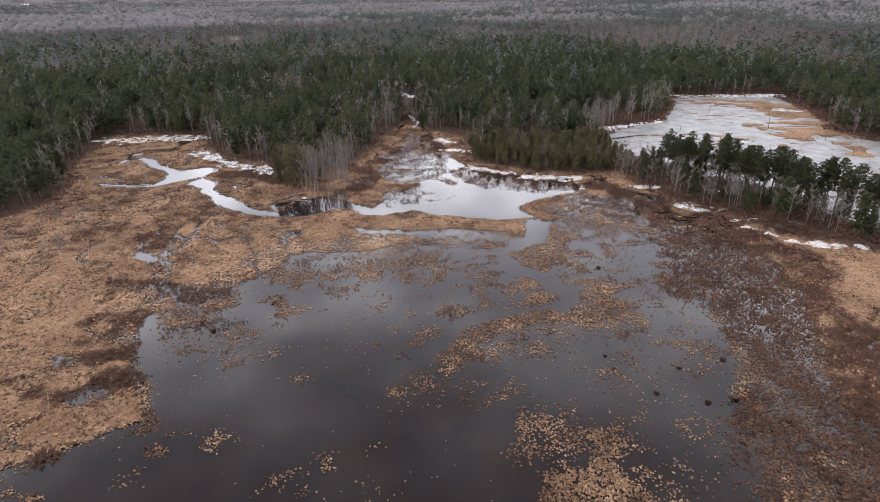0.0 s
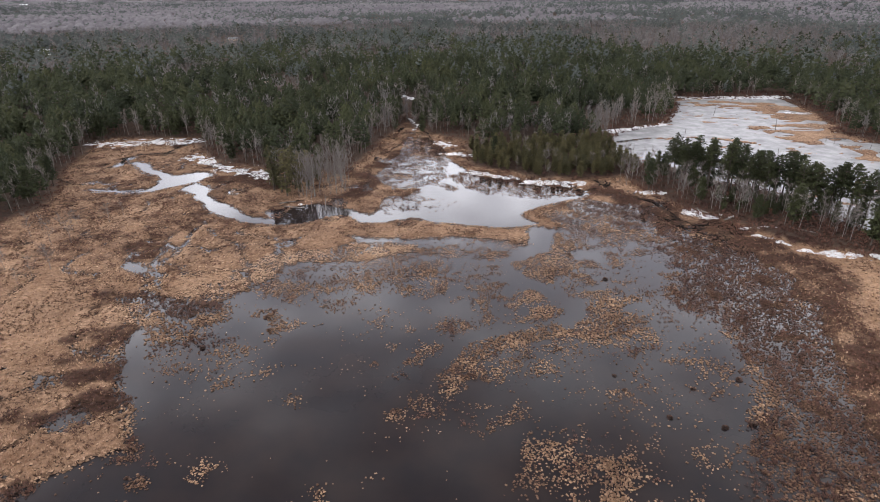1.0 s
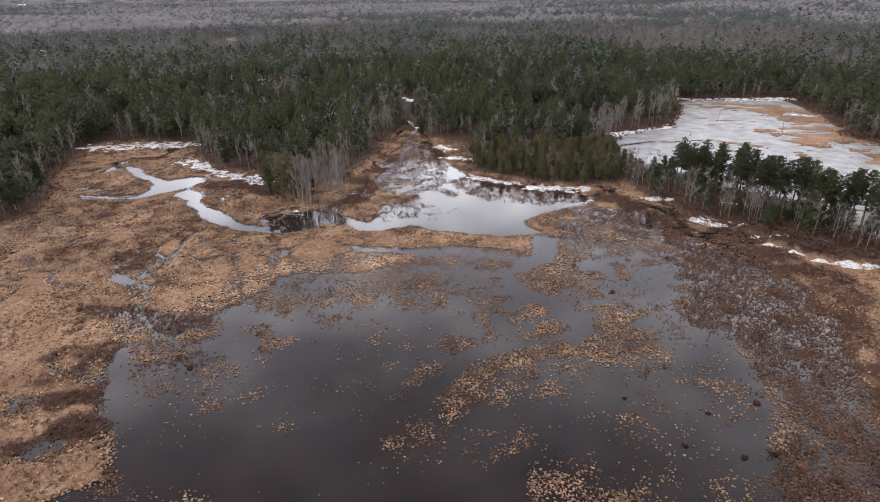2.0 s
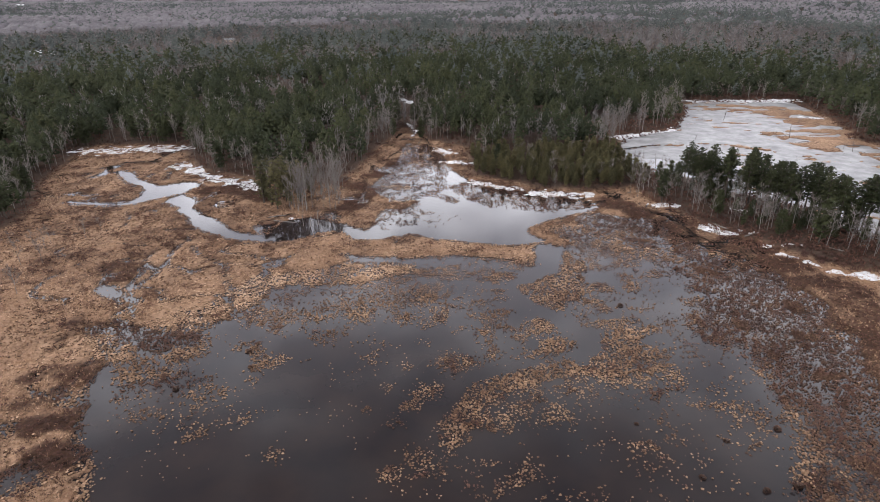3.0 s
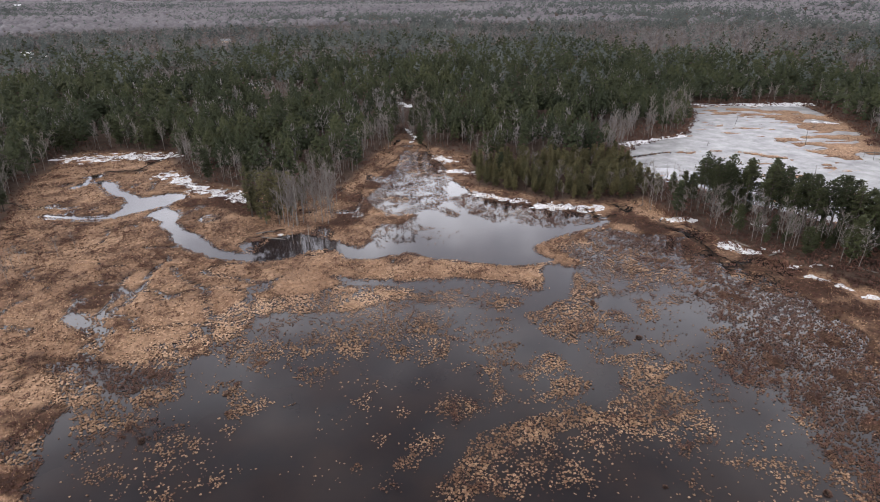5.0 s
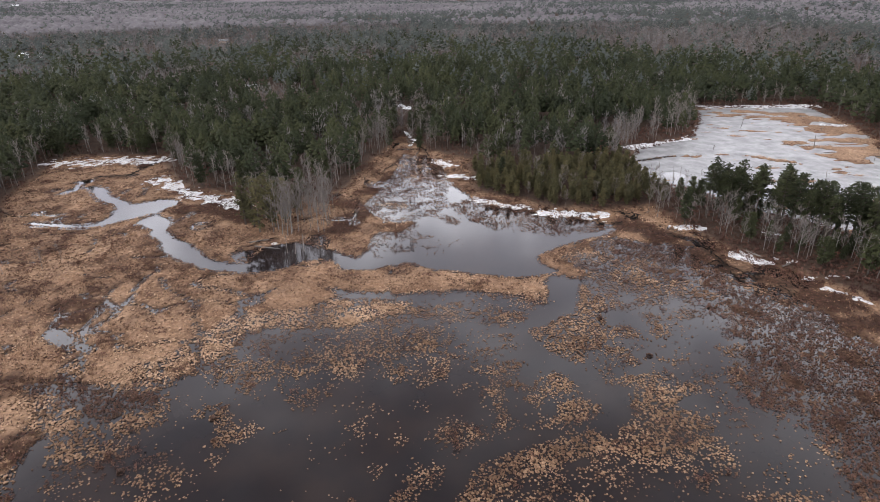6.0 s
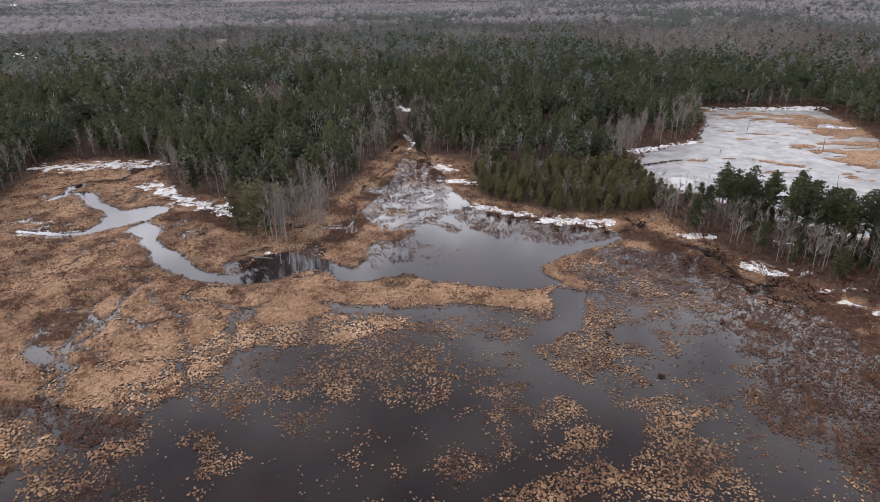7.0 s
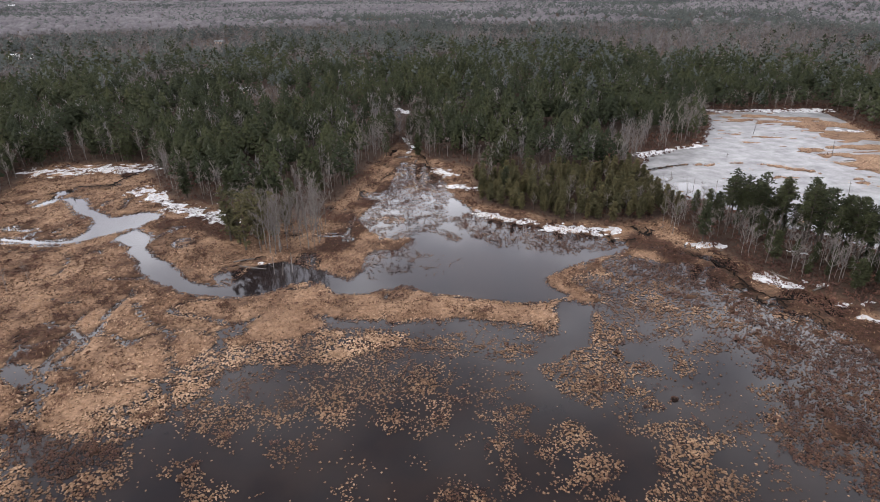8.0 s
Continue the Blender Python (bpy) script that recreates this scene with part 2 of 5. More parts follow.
COVER.append(("area", 0.1, 3, [(0.8, 83.2), (19.3, 87.1), (23.4, 81.8), (18.7, 77.8), (4.5, 80.3)]))
COVER.append(("area", 0.52, 3, [(9, 60.3), (10.6, 66.9), (14.4, 73.2), (23.4, 73.7), (27.2, 68.4), (30.5, 63.1), (22.9, 61.6), (17.1, 60.4)]))
COVER.append(("area", 0.22, 5, [(24.3, 77.3), (46.2, 76.8), (41.8, 65.2), (39.4, 53.8), (28, 54), (24.8, 60.1), (31.3, 63.1)]))
COVER.append(("area", 0.46, 5, [(-36.8, 129.3), (-25.4, 134), (-9.8, 139.3), (15.9, 144.1), (14, 123.7), (-7.7, 122.5), (-29.2, 122.5)]))
COVER.append(("area", 0.6, 4, [(-41.6, 117.9), (-40.5, 122.8), (-40.5, 130.2), (-30.4, 126.9), (-29.5, 121.2), (-29.5, 114.9), (-37.6, 114.5)]))
COVER.append(("area", 0.05, 2, [(-40.2, 131.8), (-36.3, 132.4), (-35.3, 129.9), (-37.8, 129)]))
COVER.append(("area", 0.08, 1.5, [(-6.5, 134.9), (1.6, 133.3), (14.4, 133), (14.9, 129.7), (-2.4, 131.4)]))
COVER.append(("area", 0.08, 1.2, [(-21.4, 146.6), (-11.2, 142.8), (-9.2, 145.2), (1.8, 145.8), (7.2, 144), (6, 142), (-8.9, 141.6), (-9.8, 138.6), (-17.5, 141.8)]))
COVER.append(("band", 0.86, 2.2, [(31.3, 148), (29.8, 142.8), (26.8, 135.8), (21.7, 132.5), (18.6, 130.1), (19.9, 125), (23.6, 121.2)]))
COVER.append(("band", 0.95, 4.5, [(-53.6, 116.6), (-46.9, 120.2), (-42.3, 126.4), (-40.4, 134.3), (-28.9, 136.3), (-19, 137.9), (-9.9, 140.3)]))
COVER.append(("area", 0.9, 4, [(-72.1, 117.6), (-46.5, 115.8), (-43.3, 110.7), (-43.6, 105.1), (-46.3, 103.3), (-61.5, 103.3)]))
COVER.append(("area", 0.48, 4, [(-57.2, 98.2), (-44.8, 100.7), (-39.1, 97.8), (-33.6, 94.7), (-31.6, 88.6), (-36, 85.4), (-46.3, 85.6), (-53.2, 89.6)]))
COVER.append(("area", 0.82, 3, [(-57.8, 102.8), (-47.6, 102.9), (-44.8, 97.5), (-51.7, 96.3), (-56, 98.4)]))
COVER.append(("band", 0.1, 1.6, [(-58.4, 101.3), (-57.1, 96.4), (-54.1, 91.4), (-53.3, 86.8)]))
COVER.append(("area", 0.3, 3, [(-61.2, 76.7), (-56.8, 78.8), (-54.3, 76.5), (-57.8, 73.8)]))
COVER.append(("area", 0.25, 3, [(-54.6, 64), (-51, 66.2), (-47.5, 69.1), (-46.3, 66.7), (-48.1, 63.9), (-52, 62.1)]))
CHANNELS = []
CHANNELS.append(("area", 0.88, 2, [(29.4, 110.5), (33.4, 112.4), (42.2, 113.8), (42.2, 111.7), (38.2, 110.4), (35.8, 107.5), (37.6, 105.5), (40.4, 103.7), (36.4, 101.4), (41.7, 100.7), (37.5, 99.3), (27.7, 96.7), (23.9, 99.6), (22.3, 101.7), (25.7, 103.4), (29.4, 105.7), (29.7, 109.2)]))
CHANNELS.append(("area", 0.12, 2, [(38.5, 110.1), (43, 110.5), (42.1, 106.4), (38.5, 106), (36.6, 107.5)]))
CHANNELS.append(("band", 0.91, 2.3, [(33.9, 102.3), (23.3, 100.8), (19.3, 99.4), (14.5, 97.3), (9.8, 95.8), (6.6, 93.6), (3.9, 90.6), (2.7, 87.4), (0.9, 85.7)]))
CHANNELS.append(("area", 0.92, 2, [(12.6, 54.2), (13.1, 58.2), (17.1, 60), (19.7, 59.6), (22.7, 63.8), (20.2, 67.3), (22.8, 67.7), (27.7, 64.6), (28.8, 63), (24, 61.3), (24.6, 58.2), (27.3, 54), (22, 40), (12, 40)]))
CHANNELS.append(("band", 0.88, 2.6, [(20.4, 107.3), (22.7, 107.2)]))
CHANNELS.append(("band", 0.86, 1.8, [(27, 132.7), (27, 135.8), (21.7, 132.5), (18.6, 130.1), (19.9, 125), (23.6, 121.2)]))
CHANNELS.append(("area", 0.02, 1.6, [(-28.1, 167.8), (-22.2, 158.7), (-16.1, 158), (-7.8, 161.6), (-1.5, 158.1), (8, 155.3), (17.2, 153.4), (23.8, 154.1), (27.4, 156), (24.7, 158.8), (23.4, 162.3), (24.8, 165.6), (28.5, 169), (44, 177.3), (48, 180.5), (46.7, 184.1), (31.8, 185.4), (26.4, 187.8), (18.4, 195.6), (11.1, 202.3), (8.4, 211.7), (3.6, 223.9), (-7.4, 230.1), (-16.2, 224.8), (-21.2, 204.8), (-13.6, 190), (-6.1, 187.8), (-9.3, 180.1), (-15.6, 179.2), (-16.7, 169.8), (-20.5, 164.2), (-27.8, 169.6)]))
CHANNELS.append(("area", 0.56, 3, [(-22.5, 201.8), (-17.9, 223.2), (-10.6, 240.8), (3.6, 223.9), (2.2, 197.4), (-6.1, 189.7), (-13.3, 186.2)]))
CHANNELS.append(("area", 0.62, 4, [(8.1, 206.9), (18.7, 198.5), (47.4, 184.1), (46, 179.2), (30.1, 177.1), (14, 181.7), (4.5, 197.3)]))
CHANNELS.append(("area", 0.4, 3, [(-17.5, 177.6), (-6, 186.7), (-0.9, 169.3), (-16.2, 165.2)]))
CHANNELS.append(("area", 0.13, 4, [(-5.9, 182.4), (9.1, 172), (1, 165.2), (-5.4, 166.5)]))
CHANNELS.append(("area", 0.88, 3, [(-16.6, 230.5), (-14.3, 262.3), (-3, 260.2), (3.8, 232.6), (1.8, 224)]))
CHANNELS.append(("area", 1, 2, [(-18.4, 185.6), (-13.5, 188.4), (-6.3, 186.7), (-9.4, 180.4), (-17.1, 180)]))
CHANNELS.append(("area", 0.74, 2, [(-4, 196.8), (1.4, 194.1), (6.1, 189.3), (4.9, 186.3), (-0.2, 190.3), (-3.9, 192.7)]))
CHANNELS.append(("band", 0.9, 1.6, [(3.5, 187.5), (4.9, 186.7)]))
CHANNELS.append(("band", 0.9, 1.6, [(9.5, 189.1), (11.5, 189.8)]))
CHANNELS.append(("band", 0.9, 1.6, [(16.3, 185.9), (18.1, 186.2)]))
CHANNELS.append(("band", 0.9, 1.6, [(3.1, 201.2), (4.7, 201.6)]))
CHANNELS.append(("band", 0.9, 1.6, [(29.3, 184), (31.6, 184.6)]))
CHANNELS.append(("band", 0.85, 3, [(-17.6, 201.1), (-12.1, 201.4)]))
CHANNELS.append(("band", 0.4, 0.32, [(-15.2, 236.5), (-14.1, 228.6), (-10.4, 224.5)]))
CHANNELS.append(("area", 0.01, 1.6, [(26, 153.6), (31.2, 150.6), (29.7, 143.8), (27, 136.9), (21.4, 133.5), (17, 130.4), (18.8, 124.7), (22.4, 120.4), (25.7, 116.5), (22.9, 115.6), (17.8, 119.7), (15.6, 125.1), (14.4, 133), (21.8, 135.4), (24.2, 141.9), (24.6, 150.4)]))
CHANNELS.append(("band", 0, 1.8, [(22, 118.7), (24.9, 113.7), (27.3, 110.9), (27.1, 106.7), (24.3, 103.7)]))
CHANNELS.append(("area", 0, 1.2, [(-121.9, 223.7), (-117, 225.1), (-111.8, 222.7), (-105.4, 214.3), (-99.9, 210.2), (-94.9, 206.3), (-91.7, 208), (-88.8, 210.7), (-81.6, 209.5), (-80.8, 205.8), (-83, 202.3), (-84.1, 197.3), (-88.4, 193.4), (-90.6, 191.9), (-93.5, 189), (-97.2, 187.6), (-105.7, 187.2), (-116.3, 189.8), (-117.8, 192.1), (-112.7, 191.2), (-107.6, 190.2), (-101.1, 189.2), (-97.4, 190.6), (-96, 194.9), (-97.8, 202), (-100.2, 206.5), (-106.5, 209.5), (-110.7, 215.5), (-115.4, 220.7)]))
CHANNELS.append(("area", 0, 1.2, [(-124.5, 217), (-122.8, 224.2), (-125.6, 230.5), (-122, 233.9), (-119.4, 230.8), (-122.3, 226.4), (-119.7, 219.9), (-123.6, 217)]))
CHANNELS.append(("band", 0.4, 0.32, [(-123.8, 200.8), (-117.5, 199.7), (-112.2, 197.5), (-109.4, 191.8), (-106.8, 189.4)]))
CHANNELS.append(("area", 0, 1.2, [(-88, 192.6), (-84.1, 197.3), (-78.8, 193.1), (-75.5, 188.4), (-75.6, 184.7), (-70.8, 178.4), (-66.2, 175.1), (-61.7, 170.6), (-58.8, 166.8), (-55.1, 163.9), (-50.8, 162.4), (-45.8, 162.3), (-45.2, 166.3), (-44.3, 172.2), (-38.1, 174.1), (-34.8, 173.4), (-27.1, 168.9), (-27.3, 163), (-32.6, 163.5), (-36.8, 158.9), (-42.4, 157.3), (-51.2, 158.3), (-56.7, 160), (-61.8, 163.3), (-67.4, 167.9), (-70.9, 172.1), (-73.1, 176.2), (-78.4, 182), (-79, 184.8), (-82.6, 186.4), (-85.3, 188.7)]))
CHANNELS.append(("area", 1.04, 1.2, [(-90.9, 189.6), (-88.4, 193.4), (-85.8, 198.1), (-83.9, 196.8), (-85.7, 192.5), (-86.7, 187.3), (-88.2, 185.2)]))
CHANNELS.append(("area", 0.55, 2, [(-52.4, 168.6), (-46.5, 170.7), (-44.7, 162.8), (-49.3, 163.4)]))
CHANNELS.append(("area", 1, 1.5, [(-32.6, 163.2), (-27.7, 165.5), (-28, 163.6), (-32.1, 161.3)]))
CHANNELS.append(("band", 0.4, 0.29, [(-88.1, 181.7), (-86.5, 182.6), (-84.6, 180.9)]))
CHANNELS.append(("band", 0.4, 0.29, [(-76.1, 166.7), (-71.7, 166.9), (-66.8, 166.4)]))
CHANNELS.append(("band", 0.4, 0.32, [(-67, 162.4), (-66.7, 157.7), (-67.5, 154.1), (-67.1, 150.2), (-66.7, 146.4), (-66.2, 142.3)]))
CHANNELS.append(("band", 0.45, 0.26, [(-74.7, 196.9), (-70.4, 198), (-74.5, 192.9), (-75.2, 188.3)]))
CHANNELS.append(("band", 0.55, 0.26, [(-36.5, 148.7), (-38.9, 145.6), (-42.1, 143.7), (-42.2, 141.7)]))
CHANNELS.append(("band", 0.55, 0.26, [(-64.3, 155.2), (-58.8, 148.3), (-53, 143.9)]))
CHANNELS.append(("band", 0.4, 0.35, [(-67.3, 141.4), (-66.8, 136.7), (-67.8, 133.3), (-70.3, 132.5)]))
CHANNELS.append(("area", 0.2, 1.2, [(-77.3, 132.7), (-72.8, 133.4), (-68.6, 128.5), (-64.9, 126.9), (-64.1, 124), (-68.3, 127), (-73.6, 128.6)]))
CHANNELS.append(("band", 0.4, 0.26, [(-80.3, 142.7), (-76.1, 137), (-75.3, 133.5)]))
CHANNELS.append(("band", 0.4, 0.29, [(-65.9, 124.1), (-62, 119.9), (-62.1, 117.4)]))
CHANNELS.append(("band", 0.4, 0.29, [(-62.2, 115.6), (-59.2, 111.5), (-55.7, 107.8), (-52.3, 105.3), (-49.5, 104.3)]))
CHANNELS.append(("band", 0.4, 0.26, [(-51.6, 141.9), (-47.8, 132.8), (-45.8, 130.3)]))
CHANNELS.append(("band", 0.4, 0.32, [(-40.9, 141.6), (-40.7, 137.9), (-38.9, 134.3)]))
CHANNELS.append(("band", 0.4, 0.38, [(-25.3, 149.5), (-21.4, 146.2)]))
CHANNELS.append(("band", 0.4, 0.32, [(56.6, 138.2), (53.1, 130.4), (50, 122.8)]))
CHANNELS.append(("band", 0.4, 0.32, [(66, 150.3), (69.2, 147.8), (72.5, 145.7)]))
CHANNELS.append(("band", 0.4, 0.22, [(71.9, 137.8), (71, 131.6), (73.3, 126.7)]))
CHANNELS.append(("band", 0.4, 0.22, [(61.3, 135.3), (61.4, 130.2), (64.3, 128.5), (66, 123.9)]))
CHANNELS.append(("band", 0.4, 0.26, [(54.6, 126.4), (56.1, 124.1), (58.2, 119.9)]))
CHANNELS.append(("band", 0.4, 0.26, [(-78.6, 147.7), (-74.9, 146.2), (-76.1, 144.6)]))
CHANNELS.append(("band", 0.4, 0.22, [(-75.7, 131.7), (-69.9, 126.7), (-65.1, 125), (-69.3, 131.5)]))
# patches of tussocks: x, y, radius, cover
PATCHES = []
PATCHES += [(21.6, 107.3, 4.6, 0.87), (20, 114.7, 3.8, 0.87), (14.8, 112, 4.5, 0.5), (10.4, 114.4, 4, 0.45), (15.7, 104.8, 2.6, 0.6), (10.1, 106, 3.8, 0.62), (8.2, 111.3, 2.8, 0.6), (3, 102.9, 4, 0.72), (9, 102.8, 2.4, 0.6), (-19.3, 113.5, 3.6, 0.38), (-18.8, 109.1, 3.2, 0.4), (-14.5, 108.5, 3.6, 0.28), (-10.5, 107.8, 3, 0.32), (-13.5, 104.6, 3, 0.38), (-2.9, 109.1, 2, 0.4), (-23, 111.9, 3, 0.62), (-34.7, 106.9, 2.8, 0.75), (-30.1, 103.6, 2.8, 0.66), (-25.2, 119.1, 5.2, 0.86), (-30.4, 114.5, 4, 0.5)]
PATCHES += [(-47.5, 108.1, 5, 0.87), (-53.1, 104.8, 4, 0.87), (24.2, 103.4, 2.4, 0.45), (-16.3, 120.2, 5.8, 0.84), (-7.4, 118.7, 4, 0.8), (-1.4, 118.3, 4.8, 0.78), (-6, 126.3, 8, 0.74), (-18.3, 127, 6.5, 0.55), (-11.8, 129.5, 4.2, 0.72), (1.9, 129.2, 5.5, 0.4), (9.2, 125.2, 4.6, 0.56), (9.7, 119, 4.2, 0.8), (5.8, 123.1, 5, 0.28), (0.1, 137.8, 4.8, 0.87), (-6.5, 139.6, 5.2, 0.87), (3.9, 138.2, 5, 0.58), (12.2, 135.6, 4.2, 0.84), (16.4, 139.8, 3.8, 0.62), (9.1, 140, 5.5, 0.58), (2.4, 122.2, 2.2, 0.62)]
PATCHES += [(5.1, 112.4, 3, 0.25), (50.4, 113.8, 5, 0.5), (42.8, 105.4, 5, 0.35), (-35.9, 107.6, 2.6, 0.66), (-30.2, 102.9, 2, 0.7), (-32.9, 101.4, 2.2, 0.55), (-32.3, 99.1, 2.6, 0.36), (-10.7, 91.4, 2, 0.5), (-8, 88, 2.6, 0.5), (-2.8, 95, 3.2, 0.55), (-5.5, 91.3, 1.8, 0.5), (2.3, 101.5, 4.4, 0.6), (-13.7, 101.8, 4, 0.26), (-12.9, 107.8, 4, 0.28), (-6.2, 101.7, 3, 0.25), (-8.6, 96.1, 2.5, 0.2), (-35.8, 84.9, 2, 0.6), (-31.4, 88.1, 3, 0.4), (-23.7, 80.7, 1.6, 0.5), (-4.4, 80.9, 1.8, 0.6)]
PATCHES += [(24.4, 82.8, 1.6, 0.4), (29.4, 81.7, 1.6, 0.4), (35.7, 80.7, 3, 0.3), (-32.9, 65.3, 3, 0.5), (-41.8, 64.1, 1.5, 0.87), (-42.2, 58.3, 2.6, 0.55), (-53.5, 55.8, 2, 0.85), (-57.9, 56.9, 2, 0.6), (-15.5, 61.2, 2, 0.42), (-8.5, 63.1, 1.6, 0.45), (-10.4, 57.6, 1.8, 0.4), (-18.7, 56.3, 1.6, 0.45), (-21.7, 57.8, 3, 0.25), (-37.6, 67.7, 3, 0.35), (-36.1, 92.7, 4, 0.4), (-44.8, 89.2, 3.5, 0.42), (1.3, 83.9, 2.5, 0.87), (-9.9, 89.4, 3, 0.35), (-6.6, 76.4, 2.4, 0.5), (-0.6, 80.8, 3.5, 0.35)]
HEATHS = []
# far meadow browner: its rust, plus the darker look of sedge sides painted in
HEATHS.append(("area", 0.34, 22, [(-160, 128), (-70, 132), (-20, 150), (45, 152), (45, 300), (-160, 300)]))
HEATHS.append(("area", 0.74, 6, [(69.7, 145.7), (81.4, 141.4), (89.5, 132), (91.3, 119.3), (79.9, 99.3), (81.8, 91.2), (55.6, 53.6), (51.5, 65.1), (53.8, 82.9), (53, 91.8), (58.5, 109.2), (63, 132.8)]))
HEATHS.append(("area", 0.8, 8, [(72.7, 91.3), (87.4, 99.2), (101.8, 98.8), (64.4, 52.8), (56.5, 62.7)]))
HEATHS.append(("area", 0.55, 6, [(62.1, 147.1), (76.6, 131.4), (58.1, 105.1), (55.6, 53.6), (57.8, 67.3), (58.2, 91.7)]))
HEATHS.append(("area", 0.85, 4, [(59.1, 141), (74.6, 138.6), (66.1, 128.4), (59.5, 130.2), (55.5, 132)]))
HEATHS.append(("area", 0.85, 5, [(59.8, 122.6), (71.2, 123.8), (62.4, 111.2), (54.8, 110.3)]))
HEATHS.append(("area", 0.5, 5, [(42.2, 175.7), (61.2, 168.8), (72.2, 149), (62.1, 147.1), (50.1, 156.8), (38.7, 168)]))
HEATHS.append(("area", 0.95, 2, [(54.6, 173), (61.5, 176), (65.8, 172.7), (61.6, 166.7), (53.7, 166.4)]))
HEATHS.append(("band", 0.95, 1.8, [(34.2, 157.8), (37.6, 157.2)]))
HEATHS.append(("band", 0.95, 1.8, [(49.2, 154.4), (52.9, 151.9)]))
HEATHS.append(("band", 0.95, 1.8, [(59.9, 147.2), (65.4, 140.8)]))
HEATHS.append(("band", 0.95, 1.8, [(55.1, 127.5), (55.7, 126.8)]))
HEATHS.append(("band", 0.95, 1.8, [(54, 139.2), (55.5, 136.9)]))
HEATHS.append(("band", 0.66, 1.8, [(-71, 113.8), (-63.9, 116), (-60.2, 110.9)]))
HEATHS.append(("band", 0.66, 1.8, [(-56.6, 110.8), (-50.7, 112.4)]))
HEATHS.append(("band", 0.66, 1.8, [(-71, 99.4), (-67.3, 101.5), (-59.5, 99.2)]))
HEATHS.append(("band", 0.66, 1.8, [(-66.5, 92.2), (-63.4, 95.3)]))
HEATHS.append(("band", 0.66, 1.8, [(-62.6, 86.4), (-54.4, 87.4)]))
HEATHS.append(("band", 0.66, 1.8, [(-56.2, 80.3), (-51.5, 81.2)]))
HEATHS.append(("band", 0.66, 1.8, [(-53.7, 95.1), (-51, 95.7)]))
HEATHS.append(("band", 0.66, 1.8, [(-55.6, 110.8), (-52, 107.3)]))
HEATHS.append(("band", 0.66, 1.8, [(-46, 96.2), (-44, 95.8)]))
HEATHS.append(("band", 0.66, 1.8, [(-43.3, 99.3), (-40.4, 98.8)]))
HEATHS.append(("band", 0.66, 1.8, [(34.4, 100.8), (35.6, 100.5)]))
HEATHS.append(("band", 0.66, 1.8, [(44.3, 103.6), (46.4, 102)]))
HEATHS.append(("band", 0.8, 1.7, [(-66.1, 100.5), (-60.2, 102.6)]))
HEATHS.append(("band", 0.8, 1.7, [(-62.1, 86.9), (-55.8, 88.5), (-56.4, 94.1)]))
HEATHS.append(("band", 0.8, 1.7, [(-57.5, 81.9), (-53, 78.7)]))
HEATHS.append(("band", 0.8, 1.7, [(-66.8, 76.8), (-60.8, 76), (-57.8, 78.8)]))
HEATHS.append(("band", 0.8, 1.7, [(-57.2, 62.9), (-54.5, 61.8)]))
HEATHS.append(("band", 0.8, 1.7, [(-64.6, 117.7), (-54.7, 112.1)]))
HEATHS.append(("band", 0.8, 1.7, [(-73, 117.9), (-66.5, 116.3)]))
HEATHS.append(("band", 0.8, 1.7, [(-53.5, 112), (-46.9, 110.6)]))
HEATHS.append(("band", 0.8, 1.7, [(-47, 96.3), (-44.7, 95.9)]))
HEATHS.append(("band", 0.8, 1.7, [(-52.9, 96.1), (-50.9, 96.4)]))
HEATHS.append(("band", 0.8, 1.7, [(-42.2, 98.3), (-40, 98.4)]))
HEATHS.append(("band", 0.8, 1.7, [(46.1, 72.6), (46.9, 70.6)]))
HEATHS.append(("band", 0.8, 1.7, [(40.8, 72.7), (42.3, 72)]))
HEATHS.append(("band", 0.8, 1.7, [(46, 60.8), (48.5, 59.7)]))
HEATHS.append(("band", 0.8, 1.7, [(41.1, 58.8), (41.4, 57.8)]))
HEATHS.append(("band", 0.85, 5, [(52.9, 183.2), (64.2, 169.6), (73.1, 154.9), (79, 145.6), (81.6, 138.5)]))
HEATHS.append(("area", 0.72, 6, [(41.7, 72.7), (55.5, 75.2), (65.1, 67.2), (55.6, 53.6), (36.6, 53.9)]))
HEATHS.append(("area", 0.75, 6, [(56.5, 131.9), (79, 134.8), (55.3, 101.1), (45.6, 101.3), (48.6, 112.7)]))
HEATHS.append(("band", 0.8, 3, [(-77.6, 142.6), (-71, 140.5), (-74, 136.9)]))
HEATHS.append(("band", 0.7, 4, [(-23.7, 212), (-16.2, 224.8), (-11.5, 239.5)]))
HEATHS.append(("band", 0.9, 4, [(-34.7, 207.7), (-22.1, 198.3), (-26, 183)]))
HEATHS.append(("band", 0.95, 5, [(-74.5, 200.3), (-65.6, 202.1), (-54.3, 191.4)]))
DITCHES = []
DITCHES.append((0.62, [(64.9, 172.1), (65.0, 168.3), (66.4, 164.4), (66.6, 158.9), (67.1, 156.0), (70.2, 153.1), (70.4, 149.4)]))
DITCHES.append((0.4, [(66.6, 158.9), (63.9, 157.8), (65.0, 154.1)]))
DITCHES.append((0.4, [(66.2, 154.0), (66.8, 150.0), (68.8, 150.5)]))
DITCHES.append((0.45, [(70.2, 153.1), (73.3, 151.9)]))
DITCHES.append((0.35, [(64.9, 172.1), (62.4, 173.7), (61.0, 176.4)]))
DITCHES.append((0.5, [(42.4, 190.5), (43.4, 187.0), (45.3, 183.7), (47.3, 182.8), (50.5, 184.7)]))
